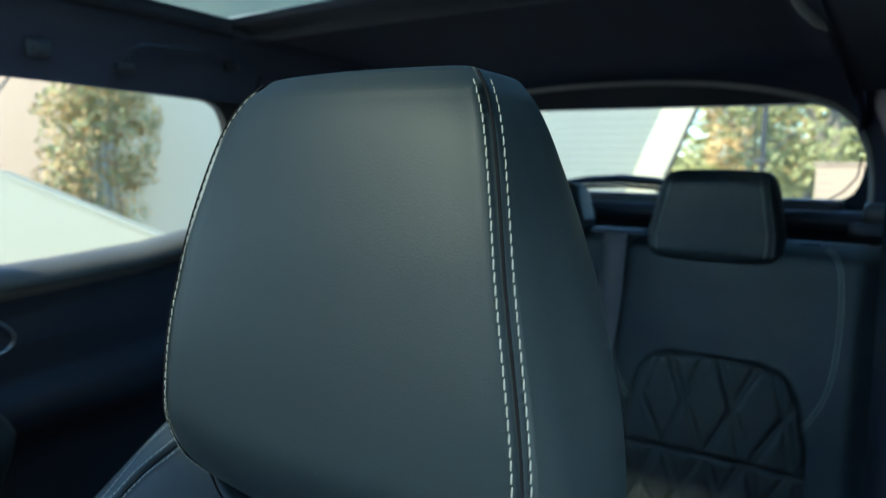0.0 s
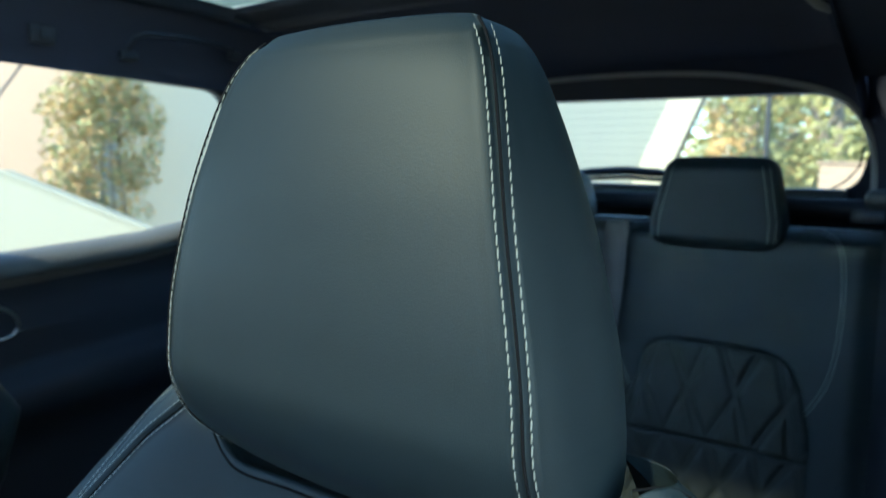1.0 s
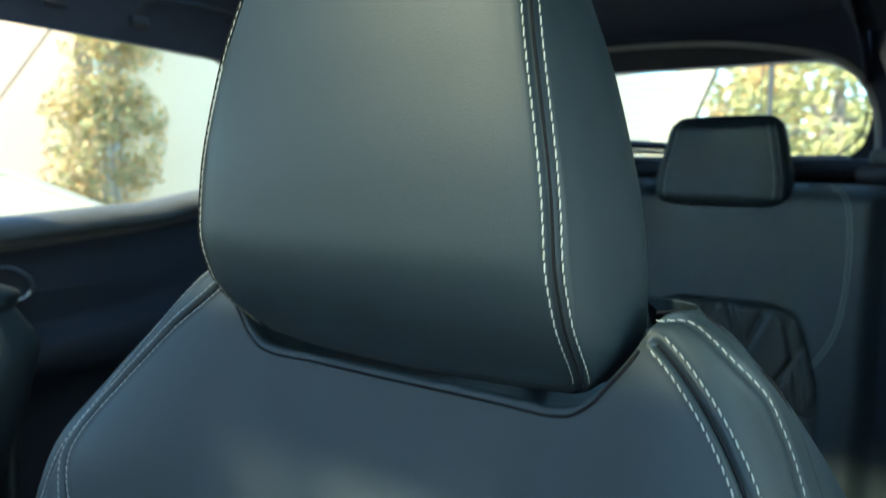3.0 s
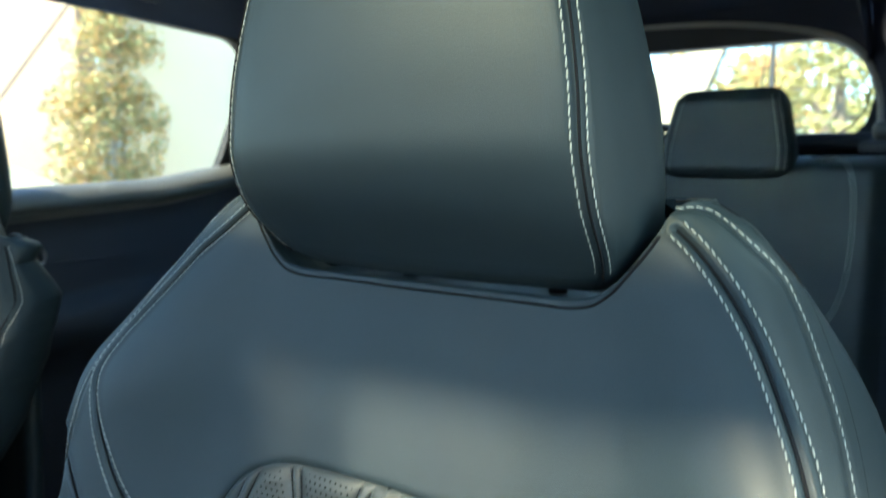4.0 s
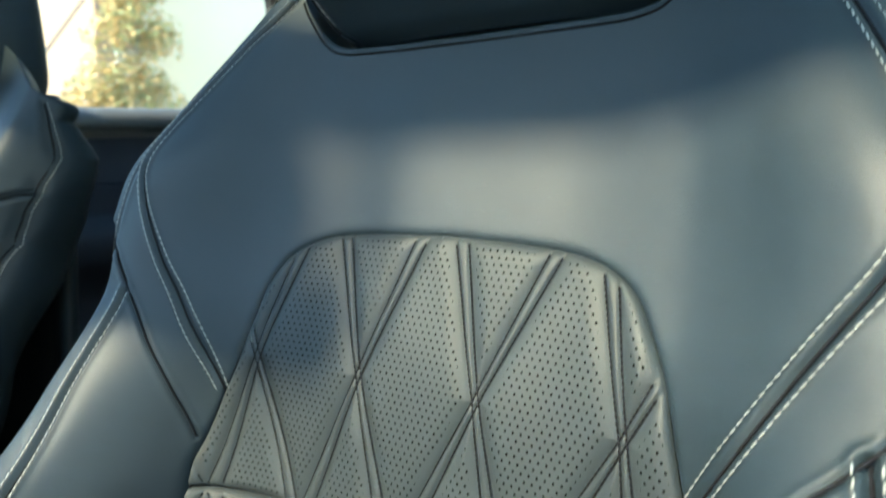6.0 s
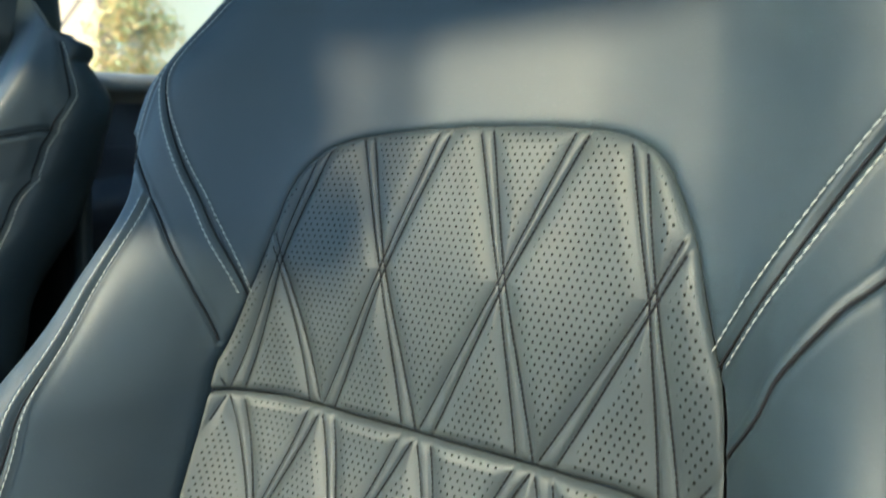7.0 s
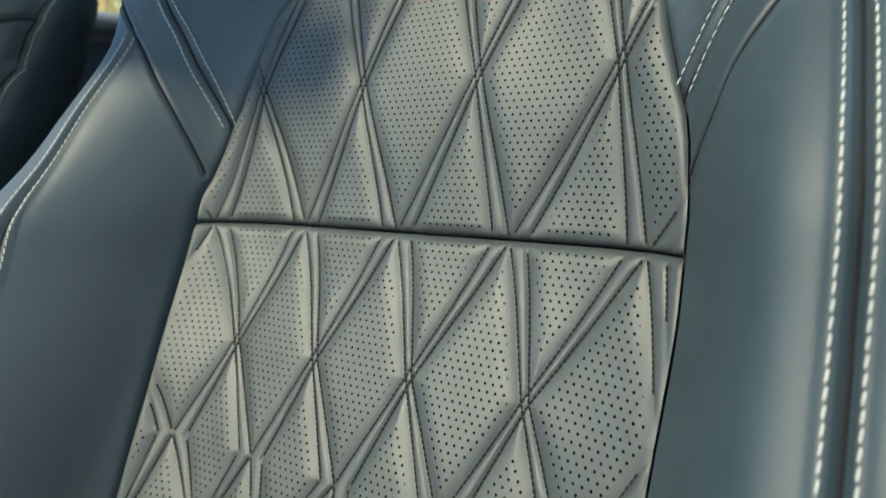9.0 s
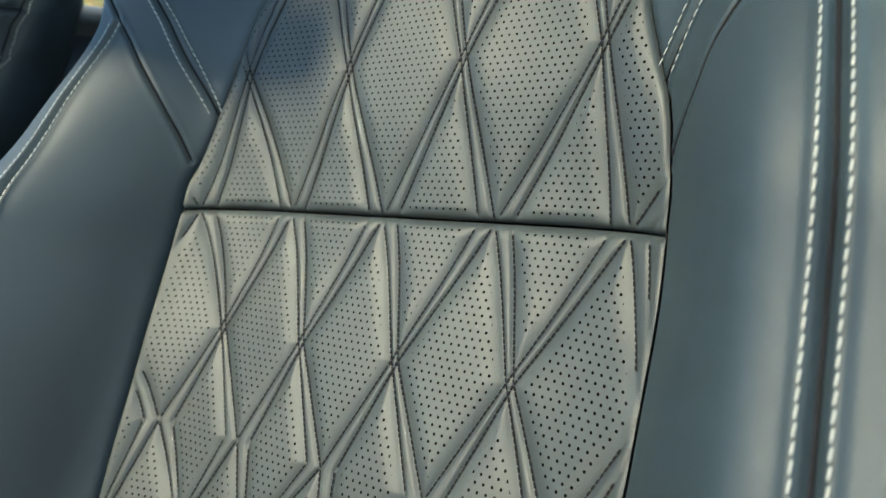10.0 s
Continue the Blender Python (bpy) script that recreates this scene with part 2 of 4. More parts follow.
def seat_w(z):
    """Half the backrest's width at height z."""
    return half_w(z) + form["broad"] * np.interp(z, [1.00, 1.05, 1.08, 1.109, 1.129, 1.154, 1.19], [0.0, 0.014, 0.026, 0.036, 0.044, 0.054, 0.084])


def seat_y(x, z):
    x, z = np.asarray(x, float), np.asarray(z, float)
    a = np.abs(x) * 0.264 / seat_w(z)
    w = np.clip((z - 0.85) / 0.12, 0, 1)
    w = w * w * (3 - 2 * w)
    start = 0.236 + 0.024 * form["crest"] * (x > 0) * np.clip((0.97 - z) / 0.06, 0, 1)
    roll = 0.07 * np.clip((a - start) / 0.028, 0, 1.2) ** 2.2 * (1 - 0.85 * np.clip((z - 1.09) / 0.08, 0, 1))
    inner = np.clip((z - 0.96) / 0.05, 0, 1) * (x < 0)  # the inner shoulder turns back more gently
    roll = roll * (1 - inner) + inner * 12 * np.clip(a - 0.240, 0, 0.06) ** 2
    roll = roll + 0.007 * np.clip((a - 0.205) / 0.045, 0, 1.3) ** 2 * np.clip((z - 0.97) / 0.05, 0, 1) * (x > 0)
    return mid_y(z) + swell(z) * ((1 - w) * low_b(a) * np.where(x < 0, deeper(z), 1.0) + w * high_b(a)) + roll


def seat_normal(x, z):
    h = 0.0015
    dx = (seat_y(x + h, z) - seat_y(x - h, z)) / (2 * h)
    dz = (seat_y(x, z + h) - seat_y(x, z - h)) / (2 * h)
    n = np.stack([dx, -np.ones_like(dx), dz], -1)
    return n / np.linalg.norm(n, axis=-1, keepdims=True)


def on_seat(line, side=1, lift=0.0):
    line = np.array(line)
    x, z = side * line[:, 0], line[:, 1]
    n = seat_normal(x, z)
    return np.stack([x, seat_y(x, z), z], -1) + n * lift, n


def beside(line, off):
    """A line in the plane, set off to its left."""
    d = np.gradient(line, axis=0)
    d /= np.linalg.norm(d, axis=1, keepdims=True)
    return line + off * np.stack([-d[:, 1], d[:, 0]], -1)


YOKE = {
    1: smooth_line([(0.158, 1.176), (0.170, 1.166), (0.186, 1.149), (0.201, 1.129), (0.2145, 1.106), (0.2255, 1.084), (0.2325, 1.064), (0.2355, 1.045), (0.2325, 1.027), (0.224, 1.010), (0.213, 0.993), (0.200, 0.972), (0.186, 0.948), (0.1735, 0.925), (0.159, 0.896)]),
    -1: smooth_line([(0.158, 1.176), (0.175, 1.160), (0.194, 1.142), (0.209, 1.121), (0.2225, 1.100), (0.234, 1.079), (0.240, 1.056), (0.2335, 1.034), (0.221, 1.009), (0.2065, 0.985), (0.1895, 0.960), (0.175, 0.936), (0.1635, 0.914), (0.153, 0.893)]),
}
EDGE = smooth_line([(0.155, 1.1855), (0.1665, 1.1855), (0.182, 1.177), (0.202, 1.1585), (0.213, 1.141), (0.2225, 1.122), (0.233, 1.099), (0.246, 1.061), (0.2535, 1.02), (0.256, 0.972)])
JOIN = {
    1: smooth_line([(0.262, 0.998), (0.250, 0.981), (0.235, 0.964), (0.2156, 0.9440), (0.2082, 0.9370), (0.2016, 0.9285), (0.194, 0.9175), (0.1877, 0.9065), (0.1830, 0.8935), (0.1785, 0.8840), (0.1735, 0.8745), (0.1696, 0.8668), (0.1682, 0.8625)]),
    -1: smooth_line([(0.264, 1.002), (0.252, 0.992), (0.2412, 0.9815), (0.2300, 0.9700), (0.2195, 0.9585), (0.2055, 0.9435), (0.1915, 0.9250), (0.1822, 0.9085), (0.1755, 0.8910), (0.1708, 0.8755), (0.1672, 0.8630)]),
}
TEE = smooth_line([(0.2756, 1.0531), (0.2723, 1.0527), (0.2687, 1.0485), (0.2649, 1.0459), (0.2602, 1.0431), (0.245, 1.038), (0.22, 1.034), (0.18, 1.031)])
RIDGE = {
    1: smooth_line([(0.2255, 0.953), (0.2285, 0.935), (0.2315, 0.913), (0.2345, 0.880), (0.236, 0.856), (0.2365, 0.82), (0.237, 0.78), (0.238, 0.70), (0.239, 0.60), (0.240, 0.54)]),
    -1: smooth_line([(0.227, 0.962), (0.2275, 0.93), (0.2255, 0.90), (0.222, 0.87), (0.219, 0.845), (0.217, 0.82), (0.215, 0.78), (0.213, 0.70), (0.212, 0.60), (0.212, 0.54)]),
}

OUTER = [(0.256, 1.150), (0.2605, 1.138), (0.2680, 1.112), (0.2725, 1.090), (0.2753, 1.068), (0.2756, 1.050), (0.2740, 1.032), (0.2714, 1.012), (0.2684, 0.988), (0.268, 0.956), (0.2685, 0.93), (0.269, 0.89), (0.268, 0.84), (0.266, 0.78)]  # the other seat's bolster seam

panel_w = table([0.40, 0.65, 0.75, 0.80, 0.845, 0.862, 0.894, 0.917, 0.948, 0.962, 0.976, 0.985, 0.993, 0.9995, 1.0045, 1.0075, 1.0095], [0.150, 0.160, 0.1635, 0.165, 0.1645, 0.161, 0.152, 0.146, 0.141, 0.137, 0.131, 0.1255, 0.117, 0.105, 0.088, 0.060, 0.002], 0.40, 1.0095, 0.002)


def panel_at(side, z):
    """The insert's half width at height z; the two sides differ slightly."""
    inner = np.interp(z, [0.45, 0.70, 0.85, 0.894, 0.93, 0.95, 0.97], [0.002, 0.0035, 0.0035, 0.0035, 0.0, -0.002, 0.0])
    outer = np.interp(z, [0.45, 0.73, 0.80, 0.836, 0.850, 0.865, 0.880, 0.892, 0.918, 0.95, 0.975], [0.004, 0.0045, 0.0045, 0.0035, 0.0042, 0.0065, 0.0092, 0.0105, 0.0090, 0.0045, 0.001])
    return panel_w(z) + np.where(np.asarray(side) < 0, inner, outer)


def thing(name, at, label, category, group="", kind=""):
    ob = new(name)
    ob.location = at
    return tagged(ob, label, category, group, kind)


top_z = table([0, 0.097, 0.114, 0.126, 0.136, 0.147, 0.157, 0.163, 0.30], [1.1325, 1.133, 1.1355, 1.143, 1.155, 1.170, 1.187, 1.190, 1.190], 0, 0.30, 0.003)
SEAM_Z = 0.829


def quilt_lines():
    """The stitched channels of the insert: quads (two lines each) that run between narrow and wide crossings."""
    narrow = [(0.9215, 0.0862, -0.0015), (0.7535, 0.0715, -0.007), (0.642, 0.057, -0.014), (0.560, 0.050, -0.018)]
    wide = [(1.035, 0.095, 0.0), (0.829, 0.0770, -0.004), (0.695, 0.0690, -0.002), (0.602, 0.053, -0.016)]
    out = []
    for i, (zn, sn, on) in enumerate(narrow):
        for zw, sw, ow in wide[i : i + 2]:
            for k in range(-5, 5):
                xn = (k + 0.5) * sn + on
                for s in (-1, 1):
                    xw = (k + (1 if s > 0 else 0)) * sw + ow
                    out.append(((xn + s * 0.0021, zn), (xw, zw), (xn - s * 0.0021, zn), (xw - s * 0.0104, zw)))
    return out


def dense(p, q, step=0.0006):
    p, q = np.array(p), np.array(q)
    n = max(2, int(np.linalg.norm(q - p) / step))
    return p + (q - p) * np.linspace(0, 1, n)[:, None]


CHANNELS = quilt_lines()


def quilt(name, z0, z1, rows, cols, surface, dx=0.0, dz=0.0, pillow=0.0031):
    """One padded insert piece between two heights, over a surface(x, z)."""
    zz = z0 + (z1 - z0) * np.linspace(0, 1, rows)
    if z1 > 1.0:
        zz = z1 - (z1 - z0) * (1 - np.linspace(0, 1, rows)) ** 1.8
    S = np.linspace(-1, 1, cols)
    X, Z = np.where(S[None, :] < 0, panel_at(-1, zz)[:, None], panel_at(1, zz)[:, None]) * S[None, :], np.repeat(zz[:, None], cols, 1)
    lines = [dense(*l) for c in CHANNELS for l in (c[:2], c[2:])]
    pts = np.vstack(lines)
    keep = (pts[:, 1] > z0 - 0.02) & (pts[:, 1] < z1 + 0.02) & (np.abs(pts[:, 0]) < 0.19)
    kd = tree_of([(p[0], 0, p[1]) for p in pts[keep]])
    bz = np.r_[np.linspace(z0, min(z1, 1.004), 700), np.linspace(1.0041, 1.0095, 500) if z1 > 1.0 else []]
    border = [(s * panel_at(s, z), 0, z) for z in bz for s in (-1, 1)]
    kb = tree_of(border)
    d = np.array([kd.find((x, 0, z))[2] for x, z in zip(X.ravel(), Z.ravel())]).reshape(X.shape)
    e = np.array([kb.find((x, 0, z))[2] for x, z in zip(X.ravel(), Z.ravel())]).reshape(X.shape)
    inside = np.zeros(X.shape, bool)
    for (p, q, r, s) in CHANNELS:
        lo, hi = min(p[1], q[1]), max(p[1], q[1])
        f = (Z - p[1]) / (q[1] - p[1])
        xa, xb = p[0] + f * (q[0] - p[0]), r[0] + f * (s[0] - r[0])
        inside |= (Z >= lo) & (Z <= hi) & (X >= np.minimum(xa, xb)) & (X <= np.maximum(xa, xb))
    m = np.abs(Z - SEAM_Z)
    full = 1 - (1 - np.clip(d / 0.013, 0, 1)) ** 2.2  # each diamond rises softly to a flat top
    roll = 1 - (1 - np.clip(d / 0.0034, 0, 1)) ** 2.0  # the strips between paired stitch rows are narrow rolls
    h = pillow * np.where(inside, 0.55 * roll, full)
    h -= 0.0004 * np.exp(-((d / 0.0009) ** 2))
    h *= np.clip(e / 0.010, 0, 1) ** 0.6 * np.clip(m / 0.008, 0, 1) ** 0.6
    h -= 0.0034 * np.exp(-e / 0.0020) + 0.0060 * np.exp(-m / 0.0013)
    wr = 0.0004 * np.sin(X * 61 + Z * 37) * np.sin(Z * 53 - X * 17)
    Y = surface(X, Z) - h - wr
    me = sheet(name, np.stack([X + dx, Y, Z + dz], -1))
    at = me.attributes.new("flat", "FLOAT_VECTOR", "POINT")
    hole = (~inside) & (d > 0.0052) & (e > 0.0042) & (m > 0.004)
    at.data.foreach_set("vector", np.stack([X, Z, hole.astype(float)], -1).reshape(-1))
    return me


def quilt_stitches(name, z0, z1, surface, dx=0.0, dz=0.0):
    V, F = [], []
    for c in CHANNELS:
        for l in (c[:2], c[2:]):
            p = dense(*l, step=0.0015)
            ok = (p[:, 1] > z0 + 0.0015) & (p[:, 1] < z1 - 0.002) & (np.abs(p[:, 0]) < panel_at(p[:, 0], np.clip(p[:, 1], 0.4, 1.0095)) - 0.004)
            if ok.sum() < 4:
                continue
            p = p[ok]
            h = 0.002
            Y = surface(p[:, 0], p[:, 1])
            n = np.stack([(surface(p[:, 0] + h, p[:, 1]) - Y) / h, -np.ones(len(p)), (surface(p[:, 0], p[:, 1] + h) - Y) / h], -1)
            n /= np.linalg.norm(n, axis=1, keepdims=True)
            me = stitches("tmp", np.stack([p[:, 0] + dx, Y, p[:, 1] + dz], -1) + n * 0.0006, n, 0.0033, 0.0027, 0.00055)
            b = len(V)
            V += [tuple(v.co) for v in me.vertices]
            F += [tuple(b + i for i in f.vertices) for f in me.polygons]
            bpy.data.meshes.remove(me)
    return pieces(name, V, F)


def groove(X, Y, Z, lines):
    """How deep the seams sink the skin at each point; lines: (points in space, depth, width)."""
    out = np.zeros(X.shape)
    for pts, depth, width in lines:
        lo, hi = pts.min(0) - 0.02, pts.max(0) + 0.02
        near = np.argwhere((X > lo[0]) & (X < hi[0]) & (Z > lo[2]) & (Z < hi[2]))
        kd = tree_of([tuple(p) for p in pts])
        for i, j in near:
            d = kd.find((X[i, j], Y[i, j], Z[i, j]))[2]
            if d < 5 * width:
                out[i, j] += depth * math.exp(-((d / width) ** 2)) - 0.35 * depth * math.exp(-(((d - 2.2 * width) / (1.1 * width)) ** 2))
    return out


def front_seat(label, fine=1.0, plain=False):
    """A front seat; plain: with a single outer seam in place of the double-stitched yoke."""
    form["crest"], form["broad"] = (0.0, 1.0) if plain else (1.0, 0.0)
    outer = smooth_line(OUTER)
    seat = thing("car_seat", (0, -0.05, 0.30), label, "car seat", "front seats")
    # backrest skin
    zn = np.linspace(0.50, 1.190, int(520 * fine))
    S = np.linspace(-1, 1, int(500 * fine) + 1)
    more = np.interp(zn, [0.95, 1.0, 1.05, 1.09, 1.12, 1.15, 1.19], [0.002, 0.008, 0.012, 0.012, 0.010, 0.007, 0.002])[:, None]  # the inner side wraps further round
    X = (seat_w(zn)[:, None] + more * (S < 0)[None, :]) * S[None, :]
    Z = np.repeat(zn[:, None], len(S), 1)
    up = np.clip((Z - 1.05) / 0.14, 0, 1)
    top = np.interp(np.abs(X), [0, 0.12, 0.15, 0.18, 0.217, 0.254], [1.240, 1.232, 1.222, 1.210, 1.186, 1.160]) if plain else top_z(np.abs(X))
    Z = np.where(Z > 1.05, 1.05 + up * (top - 1.05), Z)
    Y = seat_y(X, Z)
    N = seat_normal(X, Z)
    lines = []
    for side in (-1, 1):
        if plain:
            lines += [(on_seat(outer, side)[0], 0.0030, 0.0030), (on_seat(TEE, side)[0], 0.0026, 0.0030)]
            continue
        lines += [(on_seat(YOKE[side], side)[0], 0.0022, 0.0018), (on_seat(JOIN[side], side)[0], 0.0016, 0.0016), (on_seat(RIDGE[side], side)[0], 0.0036, 0.0022), (on_seat(EDGE, side)[0], 0.0012, 0.0022)]
    g = groove(X, Y, Z, lines)
    pw = panel_at(X, np.clip(Z, 0.4, 1.0095)) * (Z < 1.0095)
    edge = tree_of([(s * panel_at(s, z), 0, z) for z in np.r_[np.linspace(0.5, 1.004, 900), np.linspace(1.0041, 1.0095, 500)] for s in (-1, 1)])
    de = np.full(X.shape, 1.0)
    for i, j in np.argwhere((np.abs(X) < 0.20) & (Z < 1.04)):
        de[i, j] = edge.find((X[i, j], 0, Z[i, j]))[2]
    inner = np.clip(de / 0.006, 0, 1) * (np.abs(X) < pw)
    sink = g + 0.014 * inner + 0.0022 * np.exp(-de / 0.0020) * np.clip(1 - inner, 0, 1)
    P = np.stack([X, Y, Z], -1) - N * sink[..., None]
    rows = [P[i] for i in range(len(P))]
    shelf = ((1, 0.002, 0.0012), (1, 0.0045, 0.0012), (1, 0.007, -0.0005), (1, 0.010, -0.0035), (1, 0.016, -0.006), (1, 0.034, -0.008), (1, 0.045, -0.009), (1, 0.092, -0.011), (0.85, 0.098, -0.08), (0.75, 0.09, -0.2), (0.75, 0.075, -0.45), (0.75, 0.03, -0.66))
    if plain:
        shelf = ((1, 0.003, 0.0005), (1, 0.008, -0.002), (0.98, 0.016, -0.010), (0.94, 0.026, -0.04), (0.85, 0.035, -0.15), (0.8, 0.03, -0.42), (0.8, 0.0, -0.66))
    for f, dy, dz in shelf:
        r = P[-1].copy()
        r[:, 0] *= f
        r[:, 1] += dy
        horn = np.clip((np.abs(P[-1][:, 0]) - 0.118) / 0.03, 0, 1)
        fall = np.where((P[-1][:, 0] < 0) & (not plain) & (dy < 0.06), 0.30, 1.1)  # the inner horn runs back as a scoop
        r[:, 2] += dz if dz < -0.1 else dz * (1 - horn) - fall * dy * horn
        rows.append(r)
    G = np.array(rows)
    left, right = [], []
    deep = np.interp(G[:, 0, 2], [0.5, 0.95, 1.1, 1.19], [1.4, 1.2, 0.8, 0.35])
    deep[len(P):] = 0.35
    for f, dy in ((0.998, 0.010), (0.985, 0.024), (0.955, 0.042), (0.90, 0.055), (0.80, 0.060)):
        dy *= 1.05 if plain else 1.0
        for store, c in ((left, 0), (right, -1)):
            e = G[:, c].copy()
            e[:, 0] *= 1 - (1 - f) * np.where(deep > 0.2, 1, 0.2)
            e[:, 1] += dy * deep
            store.append(e)
    G = np.concatenate([np.stack(left[::-1], 1), G, np.stack(right, 1)], 1)
    cover = part("backrest_cover", sheet("backrest_cover", G), LEATHER, seat, "smooth charcoal leather backrest cover with side bolsters")
    upper = part("upper_insert", quilt("upper_insert", SEAM_Z + 0.0005, 1.0094, int(280 * fine), int(330 * fine), seat_y), PIERCED, seat, "perforated leather insert quilted in tall diamonds")
    lower = part("lower_insert", quilt("lower_insert", 0.53, SEAM_Z - 0.0005, int(300 * fine), int(330 * fine), seat_y), PIERCED, seat, "perforated leather insert quilted in tall diamonds")
    part("quilt_stitching", quilt_stitches("quilt_stitching", SEAM_Z + 0.0005, 1.0094, seat_y), DARK_THREAD, upper)["kind"] = "stuff"
    part("quilt_stitching", quilt_stitches("quilt_stitching", 0.55, SEAM_Z - 0.0005, seat_y), DARK_THREAD, lower)["kind"] = "stuff"
    for side in (-1, 1):
        for base, offs in ((outer, (0.0014,)),) if plain else ((YOKE[side], (-0.0042, 0.0042)), (RIDGE[side], (-0.0043, 0.0043)), (EDGE, (0.0,))):
            high = 0.0021 if base is RIDGE[side] else 0.0013
            for o in offs:
                ln = smooth_line(beside(base[::12], o), 0.001)
                p, n = on_seat(ln, side, 0.0)
                st = part("pale_stitching", stitches("pale_stitching", p, n, 0.0049, 0.0036, 0.00038, lift=high, skew=0.12 * side), WHITE_THREAD, cover)
                st["kind"] = "stuff"
        for base, sunk, rad in ((outer, 0.0006, 0.0010), (TEE, 0.0006, 0.0008)) if plain else ((YOKE[side], 0.0014, 0.0007), (JOIN[side], 0.0006, 0.0009), (RIDGE[side], 0.0030, 0.0009), (beside(EDGE, 0.0042), 0.0006, 0.0007)):
            p, n = on_seat(base[::4], side, -sunk)
            part("seam", tube("seam", p, rad, 6), DARK_THREAD, cover)
    bz = np.r_[np.linspace(0.53, 0.985, 60), np.linspace(0.987, 1.004, 30), 1.0095 - 0.0055 * np.linspace(1, 0, 40) ** 1.6]
    rim = np.r_[np.stack([-panel_at(-1, bz), bz], -1), np.stack([panel_at(1, bz), bz], -1)[::-1]]
    p = np.stack([rim[:, 0], seat_y(rim[:, 0], rim[:, 1]) + 0.0062, rim[:, 1]], -1)
    part("insert_seam", tube("insert_seam", p, 0.0009, 6), DARK_THREAD, cover)
    lx = np.linspace(-0.150, 0.150, 120)
    lz = top_z(np.abs(lx)) - 0.0035
    part("lip_seam", tube("lip_seam", np.stack([lx, seat_y(lx, lz) - 0.0002, lz], -1), 0.0009, 6), DARK_THREAD, cover)
    # plastic collars of the headrest posts, and the posts
    for x in (-0.062, 0.062):
        part("post_collar", rbox(x - 0.016, x + 0.016, 0.136, 0.166, 1.100, 1.119, 0.004), RUBBER, seat)
        part("headrest_post", tube("headrest_post", [(x, 0.153, 1.08), (x, 0.148, 1.13), (x, 0.138, 1.18)], 0.0065, 12), RUBBER, seat, "black headrest post")
    # cushion, and the frame under it
    bm = rbox(-0.25, 0.25, -0.52, 0.02, 0.44, 0.56, 0.04, 4)
    part("seat_cushion", bm, LEATHER, seat)
    for x in (-0.19, 0.19):
        part("seat_rail", rbox(x - 0.03, x + 0.03, -0.48, 0.12, 0.30, 0.45, 0.01), PLASTIC, seat)
    headrest(seat)
    return seat


K3 = np.array([0.25, 0.5, 0.25])


